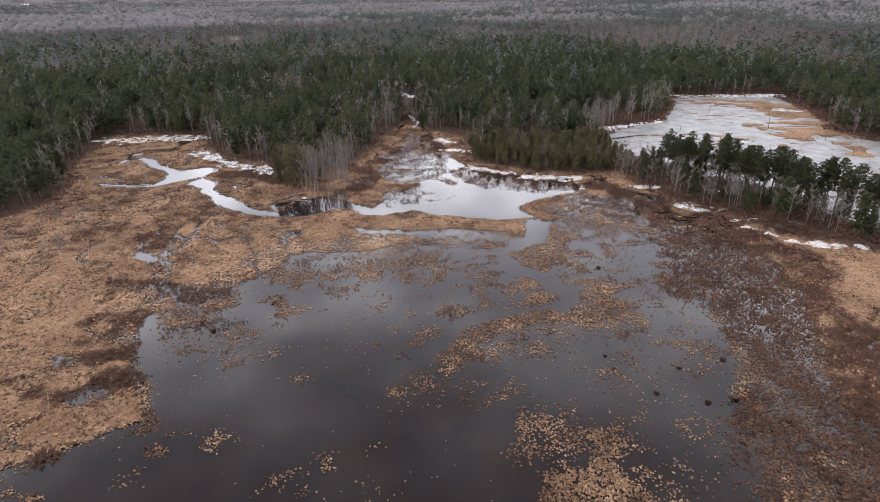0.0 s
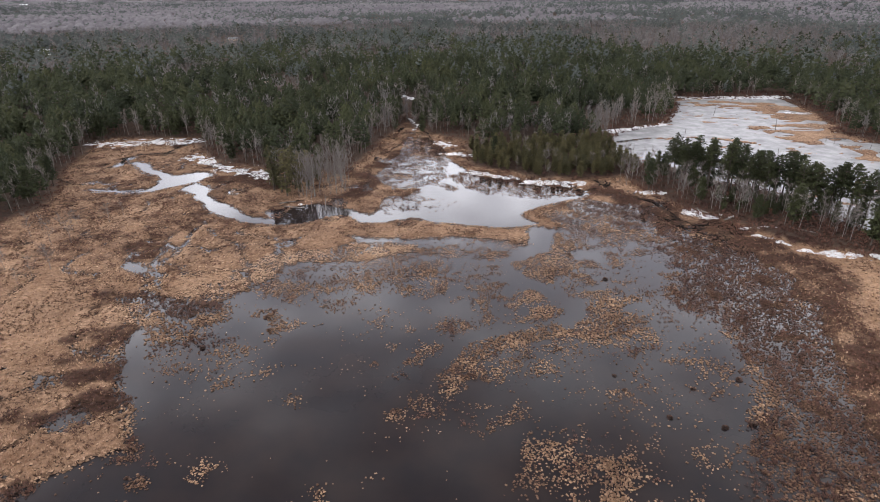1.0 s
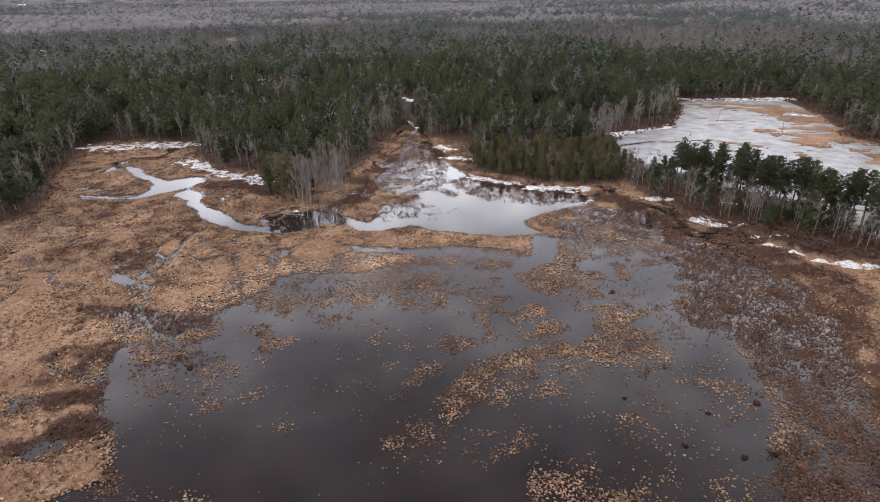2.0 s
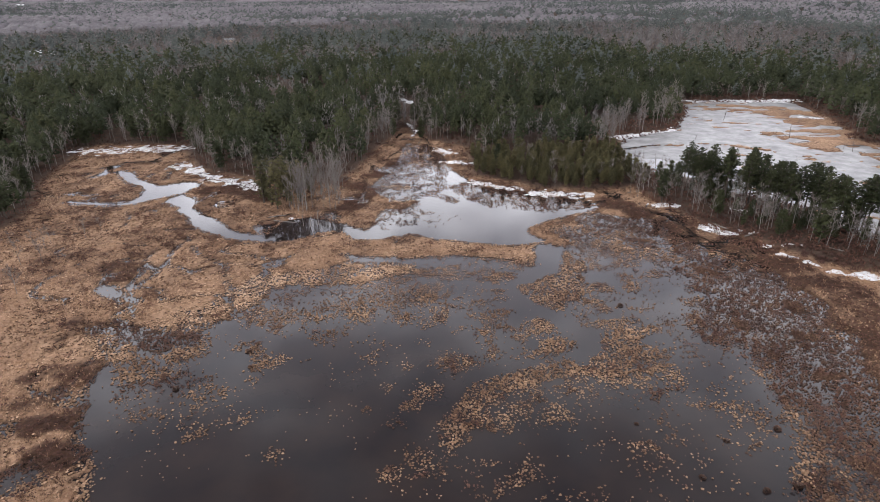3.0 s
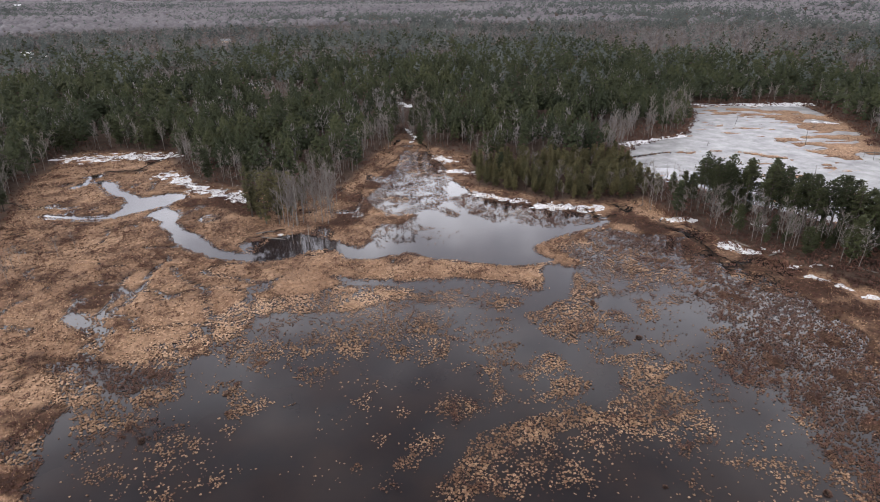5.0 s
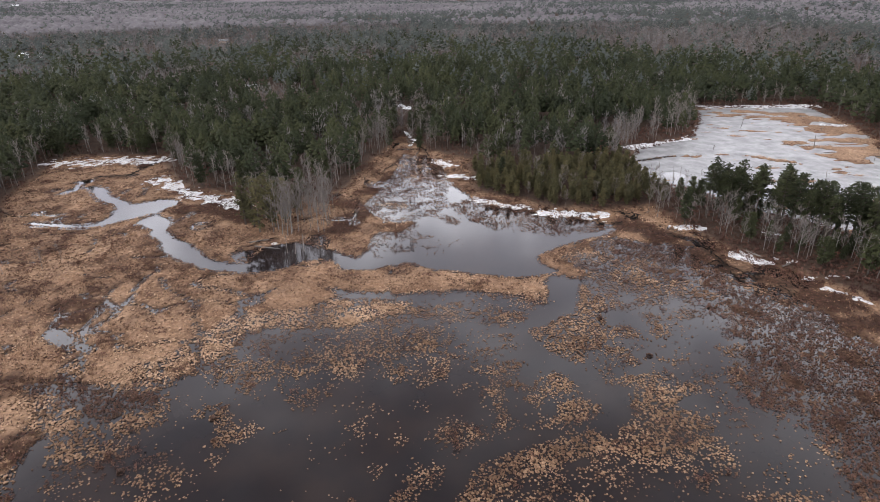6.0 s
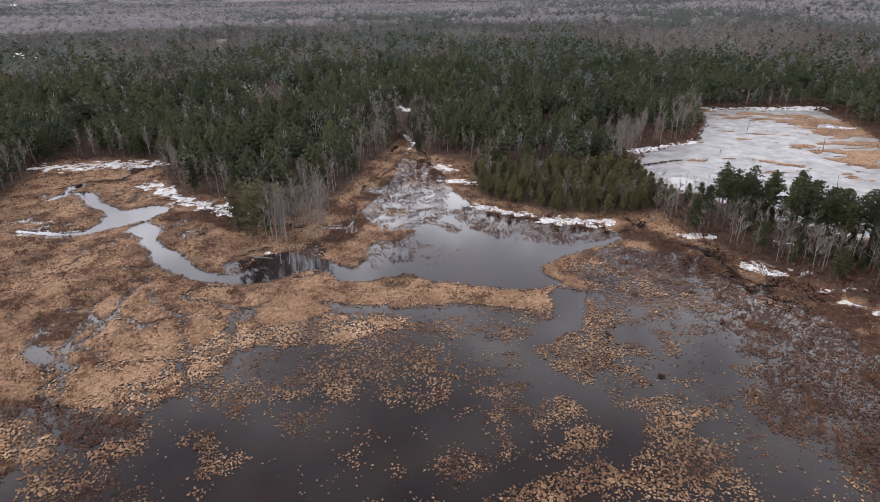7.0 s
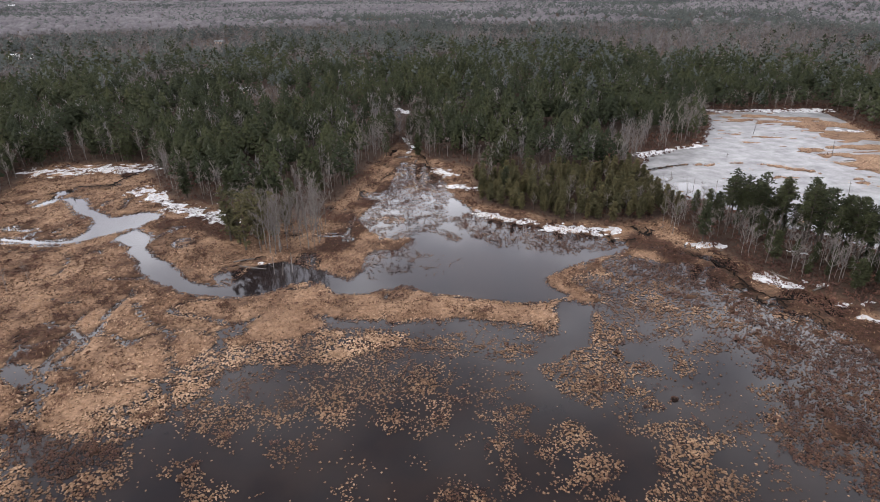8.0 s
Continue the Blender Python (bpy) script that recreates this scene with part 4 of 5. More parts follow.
x, y = sown(560000, -150, 130, 44, 262, sparse, 1.35)
h = 1.3 * heath_at(x, y) + 0.27 * rng.uniform(-1, 1, len(x)) + np.clip((y - 120) / 90, 0, 0.6) * (cover_at(x, y) < 0.8) + 0.3 * cloudy(x, y, 9, 113, 2) + 0.12 * (cover_at(x, y) < 0.5)
dry = cover_at(x, y) > 0.93
for near, models in ((y < 84, MOPS), ((y >= 84) & (y < 128), KNOLLS), (y >= 128, HUMMOCKS)):
    pale = near & (h < 0.33) & dry
    plant("sedge_tussocks", "pale straw sedge tussocks packed into a closed mat", "tussocks", models, x[pale], y[pale], 0.14, 1.4, STRAW, packed=0.3)
    pale = near & (h < 0.33) & ~dry
    plant("sedge_tussocks", "straw-coloured sedge tussocks standing in dark water", "tussocks", models, x[pale], y[pale], 0.142, 1.5, SEDGE_TUSSOCK, packed=0.3)
    pale = near & (h >= 0.33)
    plant("wet_tussocks", "brown half-drowned sedge tussocks in dark water", "tussocks", models, x[pale], y[pale], 0.138, 1.5, WETTUSSOCK, packed=0.1)

x, y = sown(330000, -170, 130, 44, 270, lambda x, y: in_marsh(x, y) * np.clip((cover_at(x, y) - 0.7) * 3.3, 0, 1) * (1 - 0.95 * heath_at(x, y)))
# rusty share grows with distance, partly painting in the far meadow's shaded sides
rusty = cloudy(x, y, 7, 131, 3) + 0.5 * rng.uniform(-1, 1, len(x)) > 0.30 - 0.25 * ease((y - 115) / 60)
plant("dead_sedge", "dry tan sedge and reed leaves on the marsh", "sedge", TUFTS, x[~rusty], y[~rusty], 0.34, 0.9, STRAW, on_water=False)
plant("rusty_sedge", "rust-brown dead sedge among paler reed", "sedge", TUFTS, x[rusty], y[rusty], 0.36, 0.9, WETTUSSOCK, on_water=False)
x, y = sown(300000, -170, 130, 44, 290, lambda x, y: in_marsh(x, y) * np.clip((cover_at(x, y) - 0.22) * 2.4, 0, 1) * np.clip(heath_at(x, y) * 1.9 - 0.52 + 1.8 * cloudy(x, y, 3.2, 137, 4), 0, 1))
plant("heath_shrubs", "low leafless red-brown heath shrubs on the marsh", "shrubs", BUSHES, x, y, 0.35, 0.85, HEATH)
# the same cover goes on behind the first stretch of open water
x, y = sown(70000, -75, 75, -30, 46, lambda x, y: 0.7 * sparse(x, y))
plant("sedge_tussocks", "straw-coloured sedge tussocks standing in dark water", "tussocks", KNOLLS, x, y, 0.26, 1.5, STRAW)
# sedge on the islets of the frozen lake
x, y = sown(150000, 60, 215, 130, 350, lambda x, y: (lake_at(x, y) > 0.3) * np.clip(lake_mat(x, y) * 6, 0, 0.8))
rusty = cloudy(x, y, 8, 133, 2) + 0.5 * rng.uniform(-1, 1, len(x)) > 0.1
plant("islet_sedge", "tan dead sedge on islets in the lake ice", "sedge", HUMMOCKS, x[~rusty], y[~rusty], 0.17, 0.8, STRAW, on_water=False)
plant("islet_sedge", "rust-brown dead sedge on islets in the lake ice", "sedge", HUMMOCKS, x[rusty], y[rusty], 0.17, 0.8, WETTUSSOCK, on_water=False)
# sticks and peat heaped along the black dams and ditches
x, y = sown(90000, -150, 130, 100, 320, lambda x, y: (ditch_at(x, y) > 0.12) * 0.55)
plant("dam_sticks", "dark sticks and peat heaped along a low dam", "sticks", BUSHES, x, y, 0.30, 0.7, PEAT)
# black cracks through the peat: winding strips with ragged rims and short side cracks
def crack(half, line, seed):
    r = random.Random(seed)
    rows = []

    def strip(points, w0, w1):
        pts = [Vector((*p, 0)) for p in points]
        fine = [a.lerp(b, k / max(1, int((b - a).length / 0.5))) for a, b in zip(pts, pts[1:]) for k in range(max(1, int((b - a).length / 0.5)))] + [pts[-1]]
        d = [(fine[min(k + 1, len(fine) - 1)] - fine[max(k - 1, 0)]).normalized() for k in range(len(fine))]
        drift = 0.0
        out = []
        for k, p in enumerate(fine):
            drift = 0.75 * drift + r.uniform(-0.42, 0.42)
            w = (w0 + (w1 - w0) * k / len(fine)) * r.choice((0.35, 0.7, 1.0, 1.0, 1.5))
            side = Vector((-d[k].y, d[k].x, 0))
            out.append((p + side * (drift + w * r.uniform(0.6, 1.2)), p + side * (drift - w * r.uniform(0.6, 1.2))))
        rows.append(out)
        return fine
    fine = strip(line, half, half * 0.6)
    for p in fine[2::6]:
        a = r.uniform(0, 6.283)
        strip([(p.x, p.y), (p.x + 1.4 * math.cos(a), p.y + 1.0 * math.sin(a)), (p.x + 2.4 * math.cos(a + 0.5), p.y + 1.8 * math.sin(a + 0.5))], half * 0.45, 0.08)
    v, f = [], []
    for out in rows:
        b = len(v)
        for l_, r_ in out:
            v += [tuple(l_), tuple(r_)]
        f += [(b + 2 * k, b + 2 * k + 1, b + 2 * k + 3, b + 2 * k + 2) for k in range(len(out) - 1)]
    v = np.array(v)
    v[:, 2] = np.maximum(height_at(v[:, 0], v[:, 1]), 0.02) + 0.22
    return mesh_of("peat_crack", v, f, [MUD])


for k, (half, line) in enumerate(DITCHES):
    tagged(new("peat_crack", crack(0.6 * half, line, k)), "black wet crack winding through the marsh peat", "ditch", "peat cracks", "stuff")
# brush under the trees along the shore
x, y = sown(120000, -160, 225, 100, 365, lambda x, y: (np.abs(basin_at(x, y) + 9) < 11) * (0.30 + 0.4 * cloudy(x, y, 8, 141, 2) + 0.6 * (x > 64)))
plant("underbrush", "leafless brown underbrush beneath the shore trees", "brush", BUSHES, x, y, 0.6, 1.1, HEATH)


# ---- tussocks that stand alone in the open water ----
def tussock_mesh(seed):
    v, f, _ = mop(seed, 7)
    w, g, _ = blades(seed, 12, 0.9, 0.12)
    return mesh_of("sedge_tussock", np.concatenate([v, w + [0, 0, 0.35]]), np.concatenate([f, g + len(v)]), [TUSSOCK])


LONE = [tussock_mesh(k + 80) for k in range(6)]
x, y = sown(5200, -50, 40, 48, 125, lambda x, y: (cover_at(x, y) < 0.16) * (0.02 + 1.6 * np.clip(cloudy(x, y, 9, 151, 2) - 0.25, 0, 1)))
for k in range(min(len(x), 290)):
    s = random.uniform(0.07, 0.14)
    ob = tagged(new("sedge_tussock", LONE[k % 6]), "single straw-coloured sedge tussock in open water", "tussock", "lone tussocks")
    ob.matrix_basis = pose(x[k], y[k], -0.02, 0, 0, 53 * k % 360) @ Matrix.Diagonal((s * 1.1, s, s * 1.1, 1))


# ---- trees ----
def tube(points, radii, sides=5):
    """A tapered limb along points."""
    v, f = [], []
    pts = [Vector(p) for p in points]
    for k, p in enumerate(pts):
        d = (pts[min(k + 1, len(pts) - 1)] - pts[max(k - 1, 0)]).normalized()
        a = d.orthogonal().normalized()
        b = d.cross(a)
        for s in range(sides):
            w = 6.283 * s / sides
            v.append(p + (a * math.cos(w) + b * math.sin(w)) * radii[k])
    for k in range(len(pts) - 1):
        for s in range(sides):
            n = (s + 1) % sides
            i, j = k * sides, (k + 1) * sides
            f += [(i + s, i + n, j + n), (i + s, j + n, j + s)]
    return [tuple(q) for q in v], f


def joined(parts):
    v, f = [], []
    for pv, pf in parts:
        b = len(v)
        v += list(pv)
        f += [tuple(i + b for i in t) for t in pf]
    return v, f


def tuft(r, at, size, flat):
    """A spray of needles: slim triangles round a point."""
    v, f = [], []
    for k in range(5):
        a = r.uniform(0, 6.283)
        d = Vector((math.cos(a), math.sin(a), r.uniform(-0.25, 0.7) * flat)).normalized()
        s = Vector((-math.sin(a), math.cos(a), r.uniform(-0.4, 0.4))) * size * 0.34
        p = Vector(at)
        v += [p - d * size * 0.25 - s, p - d * size * 0.25 + s, p + d * size * r.uniform(0.7, 1.1)]
        f.append((3 * k, 3 * k + 1, 3 * k + 2))
    return v, f


def pine_meshes(seed, h, crown_from, spread_r, material, bark, lean=0.3, fine=1.0, gaps=0.16):
    """Trunk, limbs and crown of a pine of height h: whorls of plumed branches with gaps between."""
    r = random.Random(seed)
    bend = Vector((r.uniform(-lean, lean), r.uniform(-lean, lean), 0))
    at = lambda z: bend * (z / h) ** 2 + Vector((0, 0, z))
    trunk = tube([at(h * k / 6) - Vector((0, 0, 0.3 if k == 0 else 0)) for k in range(7)], [0.018 * h * (1 - 0.9 * k / 6) for k in range(7)], 6)
    limbs, sprays = [], []
    z = h * crown_from
    while z < h * 0.985:
        u = (z - h * crown_from) / (h * (1 - crown_from))
        reach = spread_r * (0.5 + 2.2 * u) if u < 0.22 else spread_r * (1.05 * (1 - u) ** 0.45)
        n = r.choice((4, 5, 5, 6))
        off = r.uniform(0, 6.283)
        for k in range(n):
            if r.random() < gaps:
                continue
            a = off + 6.283 * k / n + r.uniform(-0.35, 0.35)
            length = max(0.35, reach * r.uniform(0.65, 1.2))
            root = at(z)
            tip = root + Vector((math.cos(a) * length, math.sin(a) * length, length * r.uniform(0.0, 0.32)))
            if length > 0.9:
                limbs.append(tube([root, tip], [0.03 + 0.012 * length, 0.012], 3))
            m = max(1, int(length * fine / 0.6))
            for q in range(m + 1):
                w = 0.35 + 0.65 * q / max(m, 1)
                p = root.lerp(tip, w) + Vector((r.uniform(-0.3, 0.3), r.uniform(-0.3, 0.3), r.uniform(0, 0.25))) * fine
                sprays.append(tuft(r, p, r.uniform(0.7, 1.1) * (0.75 + 0.022 * h) / fine ** 0.7, 1.0))
        z += h * r.uniform(0.03, 0.052)
    sprays.append(tuft(r, at(h), 0.6, 2.5))
    tv, tf = joined([trunk] + limbs)
    cv, cf = joined(sprays)
    return mesh_of("trunk", tv, tf, [bark]), mesh_of("crown", [tuple(p) for p in cv], cf, [material])


def bare_meshes(seed, h, spread_r):
    """Trunk with limbs, and the fine twigs, of a leafless broadleaf tree."""
    r = random.Random(seed)
    parts, twigs = [], []

    def twig(p, d, size, wide):
        s = d.orthogonal().normalized() * wide
        s.rotate(Euler((0, 0, r.uniform(0, 6.283))))
        twigs.append(([p - s, p + s, p + d * size], [(0, 1, 2)]))
    top = Vector((r.uniform(-0.5, 0.5), r.uniform(-0.5, 0.5), h * 0.9))
    mid = top * 0.5 + Vector((r.uniform(-0.25, 0.25), r.uniform(-0.25, 0.25), 0))
    parts.append(tube([(0, 0, -0.3), mid, top], [0.0085 * h, 0.006 * h, 0.002 * h], 5))
    for k in range(11):
        w = r.uniform(0.32, 0.97)
        p = mid.lerp(top, (w - 0.5) * 2) if w > 0.5 else mid * (w * 2)
        a = 2.4 * k + r.uniform(-0.5, 0.5)
        d = Vector((math.cos(a) * spread_r, math.sin(a) * spread_r, r.uniform(0.5, 1.5))).normalized()
        length = h * r.uniform(0.2, 0.36) * (1.25 - 0.7 * w)
        q = p + d * length * 0.5
        e = q + (d + Vector((0, 0, 0.35))).normalized() * length * 0.6
        parts.append(tube([p, q, e], [0.0038 * h, 0.0028 * h, 0.0012 * h], 3))
        for j in range(5):
            u = r.uniform(0.25, 1.0)
            s = p.lerp(q, u * 2) if u < 0.5 else q.lerp(e, u * 2 - 1)
            b = r.uniform(0, 6.283)
            nd = (d * 0.9 + Vector((math.cos(b), math.sin(b), r.uniform(0.1, 0.8))) * 0.7).normalized()
            size = length * r.uniform(0.35, 0.6)
            twig(s, nd, size, 0.045)
            for i in range(4):
                b = r.uniform(0, 6.283)
                twig(s + nd * size * r.uniform(0.3, 0.9), (nd + Vector((math.cos(b), math.sin(b), r.uniform(0, 0.7))) * 0.7).normalized(), r.uniform(0.4, 1.0), 0.034)
    for k in range(10):
        a = r.uniform(0, 6.283)
        twig(mid.lerp(top, r.uniform(0.0, 1)), Vector((math.cos(a), math.sin(a), r.uniform(0.5, 1.6))).normalized(), r.uniform(0.6, 1.4), 0.03)
    tv, tf = joined(parts)
    cv, cf = joined(twigs)
    return mesh_of("trunk", tv, tf, [BARK]), mesh_of("crown", [tuple(p) for p in cv], cf, [TWIGS])


def tree_kinds(name, pairs, label, category, group):
    """Tree models: an Empty at the foot with the trunk and the crown under it."""
    out = []
    for trunk, crown in pairs:
        ob = tagged(new(name), label, category, group)
        for nm, me in (("trunk", trunk), ("crown", crown)):
            part = new(nm, me)
            part.parent = ob
        out.append(ob)
    return out


KINDS = {
    "pine": tree_kinds("pine_tree", [pine_meshes(s, 16, c, 3.0, PINE, PINE_BARK, 0.6, 1.8) for s, c in ((1, 0.42), (2, 0.35), (3, 0.5), (4, 0.38))], "tall dark green white pine with bare lower trunk", "pine tree", "pines on the shore"),
    "wood": tree_kinds("wood_pine", [pine_meshes(s, 12, c, 2.5, PINE, PINE_BARK) for s, c in ((11, 0.12), (12, 0.2), (13, 0.15))], "dark green bushy pine at the edge of the wood", "pine tree", "pines of the wood's edge"),
    "young": tree_kinds("young_pine", [pine_meshes(s, 8, c, 1.6, YOUNG_PINE, PINE_BARK, 0.2) for s, c in ((21, 0.08), (22, 0.14), (23, 0.1))], "slim young olive-green pine in a dense stand", "pine tree", "young pine stand"),
    "grove": tree_kinds("grove_pine", [pine_meshes(s, 13, 0.1, 2.0, YOUNG_PINE, PINE_BARK, 0.4, 1.5, 0.48) for s in (41, 42, 43)], "tall loose olive-green pine on a spur by the creek", "pine tree", "pines by the creek"),
    "slim": tree_kinds("slim_bare_tree", [bare_meshes(s, 12, w) for s, w in ((51, 0.4), (52, 0.55), (53, 0.35), (54, 0.5))], "tall slim leafless tree with a pale straight trunk", "bare tree", "bare trees along the wood"),
    "bare": tree_kinds("bare_tree", [bare_meshes(s, 10, w) for s, w in ((31, 1.1), (32, 1.5), (33, 0.9), (34, 1.3), (35, 1.2))], "leafless grey broadleaf tree at the marsh edge", "bare tree", "bare trees of the marsh edge"),
}
FIRST = {k: list(v) for k, v in KINDS.items()}


def stand(kind, x, y, scale, seed=0):
    """Plants one tree: the models themselves are used up first, then copied."""
    model = KINDS[kind][seed % len(KINDS[kind])]
    z = float(height_at(np.array([x]), np.array([y]))[0])
    m = pose(x, y, max(z, 0.0), 0, 0, (seed * 77.7) % 360)
    if model in FIRST[kind]:
        FIRST[kind].remove(model)
        ob = model
    else:
        ob = copy_thing(model, m)
    ob.matrix_basis = m @ Matrix.Diagonal((scale * (0.9 + 0.02 * (seed % 11)), scale * (0.9 + 0.02 * (seed % 7)), scale, 1))


def along(line, gap, inward, depth_rng, jitter):
    """Places beside a line: every gap metres, set back to its left."""
    out, carry = [], 0.0
    for (ax, ay), (bx, by) in zip(line, line[1:]):
        d = math.hypot(bx - ax, by - ay)
        s = carry
        while s < d:
            k = s / d
            off = random.uniform(*depth_rng) * inward
            nx, ny = -(by - ay) / d, (bx - ax) / d
            out.append((ax + (bx - ax) * k + nx * off + random.uniform(-jitter, jitter), ay + (by - ay) * k + ny * off + random.uniform(-jitter, jitter)))
            s += gap * random.uniform(0.7, 1.3)
        carry = s - d
    return out


random.seed(12)
taken = []


def clear(x, y, least):
    """True where no tree stands within that many metres."""
    if any((x - a) ** 2 + (y - b) ** 2 < least * least for a, b in taken):
        return False
    taken.append((x, y))
    return True


def wooded(x, y):
    return float(basin_at(np.array([x]), np.array([y]))[0]) < -0.6


serial = 0


def fill(kind_of, places, least, size):
    global serial
    for x, y in places:
        if clear(x, y, least):
            serial += 1
            stand(kind_of(x, y), x, y, random.uniform(*size), serial)


pick = lambda **w: (lambda x, y: random.choices(list(w), list(w.values()))[0])
# shore pines on the spit before the frozen lake, then the bare trees and bushes round them
SPIT = [(70, 200), (76, 190), (84, 180), (92, 170), (101, 160), (112, 147), (126, 132)]
fill(pick(pine=1), along(SPIT[1:], 1.3, 1, (-2, 7), 0.8), 1.8, (0.72, 1.1))
fill(pick(pine=1), along(SPIT[1:], 1.5, 1, (2, 9), 0.8), 1.5, (0.62, 0.98))
fill(pick(bare=8, wood=1), along(SPIT, 0.95, -1, (1.5, 14), 1.2), 1.4, (0.55, 1.05))
fill(pick(wood=1), [(86, 167), (89, 169), (93, 171.5), (92, 163.5), (91, 157.5), (94, 160), (97, 160), (97, 156), (88, 164), (84, 171), (80, 176), (77, 183), (100, 152), (104, 149)], 1.2, (0.3, 0.5))
fill(pick(wood=1), along(SPIT, 2.0, 1, (-2.5, 6), 1.2), 1.3, (0.4, 0.75))
fill(pick(bare=6, wood=1), along(SPIT, 1.9, 1, (3, 9), 1.2), 1.8, (0.6, 0.95))
# small conifers at the foot of the spit
fill(pick(wood=1), [(80.8, 165.3), (85.4, 166.6), (89.0, 165.0), (90.4, 159.5), (95.2, 162.0), (93.5, 156.8), (81.3, 169.7), (94.2, 169.3), (99.4, 169.1), (85.2, 161.0), (99.9, 166.1), (81.7, 162.4)], 0.8, (0.28, 0.46))
# grove on the spur by the creek
fill(pick(grove=1), [(-48.5, 181.5), (-45, 184.5), (-51, 185), (-47.5, 188.5), (-54, 187), (-43, 188), (-50, 191)], 1.5, (0.95, 1.2))
fill(pick(bare=1, slim=2), [(random.uniform(-46, -30), random.uniform(178, 198)) for _ in range(60)], 1.3, (0.8, 1.25))
fill(pick(young=1, bare=2), [(random.uniform(-58, -40), random.uniform(188, 206)) for _ in range(30)], 2.0, (0.7, 1.1))
# young pine stand
fill(pick(young=9, bare=2), [p for p in ((random.uniform(12, 70), random.uniform(196, 246)) for _ in range(900)) if wooded(*p) and p[1] < 236 + 0.1 * p[0]], 2.1, (0.54, 0.86))
# edge of the woods
WEST, EAST = BASIN_WEST, BASIN_EAST
fill(pick(slim=6, bare=2, wood=1), [p for p in along(WEST[8:], 1.5, 1, (0.3, 8), 1.0) if wooded(*p)], 2.0, (0.7, 1.05))
fill(pick(wood=3, bare=1, slim=5), [p for p in along(WEST[:9], 1.9, 1, (0.3, 9), 1.2) if wooded(*p)], 2.2, (0.7, 1.1))
fill(pick(bare=2, slim=5, wood=1), [p for p in along(EAST[:4], 2.4, 1, (0.5, 12), 1.2) if wooded(*p)], 2.0, (0.6, 1.0))
fill(pick(slim=5, bare=2, wood=1), [p for p in along(LAKE[4:10], 3.0, 1, (1, 12), 1.2) if wooded(*p)], 2.2, (0.6, 0.92))
# the woods close in on the trail beyond the marsh
fill(pick(bare=5, wood=2), [(x0 + random.uniform(-1.5, 1.5), random.uniform(262, 350)) for x0 in (-24, -21, -11, -7, -3) for _ in range(16)], 1.6, (0.7, 1.1))
LAKE_WEST = LAKE[:5]
fill(pick(bare=1, slim=3), [p for p in along(LAKE_WEST, 2.0, 1, (1, 12), 1.2) if wooded(*p)], 2.0, (0.8, 1.2))
# saplings on the western meadow
fill(pick(bare=1), [(random.uniform(-112, -92), random.uniform(118, 165)) for _ in range(22)], 3.0, (0.45, 0.75))


# ---- the woods beyond, too many to count ----
def small_conifer(seed, clumps, sides, size):
    """A pine of height 1: clumps of foliage heaped round the stem, each a ragged little dome, smaller towards the top."""
    r = np.random.default_rng(seed)
    v, f = [], []
    for k in range(clumps):
        u = (k + 0.5) / clumps
        a = 2.4 * k + r.uniform(-0.3, 0.3)
        reach = 0.175 * (1 - u ** 2.5) ** 0.7 * r.uniform(0.55, 1.15)
        c = np.array([math.cos(a) * reach, math.sin(a) * reach, 0.30 + 0.58 * u + r.uniform(-0.03, 0.03)])
        rad = size * (1.15 - 0.5 * u) * r.uniform(0.8, 1.25)
        b = len(v)
        for j in range(sides):
            w = 6.283 * j / sides + r.uniform(-0.35, 0.35)
            v.append(c + np.array([math.cos(w), math.sin(w), 0]) * rad * r.uniform(0.7, 1.35) + np.array([0, 0, rad * r.uniform(-0.55, 0.0)]))
            f.append((b + j, b + (j + 1) % sides, b + sides))
        v.append(c + np.array([math.cos(a) * 0.25, math.sin(a) * 0.25, r.uniform(0.6, 1.0)]) * rad)
    b = len(v)
    v += [(-0.05, 0, 0.8), (0.05, 0.02, 0.8), (0, -0.05, 0.8), (0, 0, 1.0), (-0.01, 0, -0.05), (0.01, 0, -0.05), (0, 0, 0.5)]
    f += [(b, b + 1, b + 3), (b + 1, b + 2, b + 3), (b + 2, b, b + 3), (b + 4, b + 5, b + 6)]
    return np.array(v), np.array(f), np.zeros(len(f), int)


def small_bare(seed, n, thick=1.0):
    r = np.random.default_rng(seed)
    t = 0.008 * thick
    v, f = [(-t, 0, -0.05), (t, 0, -0.05), (0, 0, 0.9), (0, -t, -0.05), (0, t, -0.05)], [(0, 1, 2), (3, 4, 2)]
    for k in range(n):
        a, z = r.uniform(0, 6.283), r.uniform(0.36, 0.86)
        c, s = math.cos(a), math.sin(a)
        at, out = r.uniform(0, 0.14), r.uniform(0.06, 0.24) * (1.25 - 0.6 * z)
        w = r.uniform(0.006, 0.015) * thick
        b = len(v)
        v += [(c * at - s * w, s * at + c * w, z), (c * at + s * w, s * at - c * w, z), (c * out, s * out, z + r.uniform(0.03, 0.16))]
        f.append((b, b + 1, b + 2))
    return np.array(v), np.array(f), np.zeros(len(f), int)


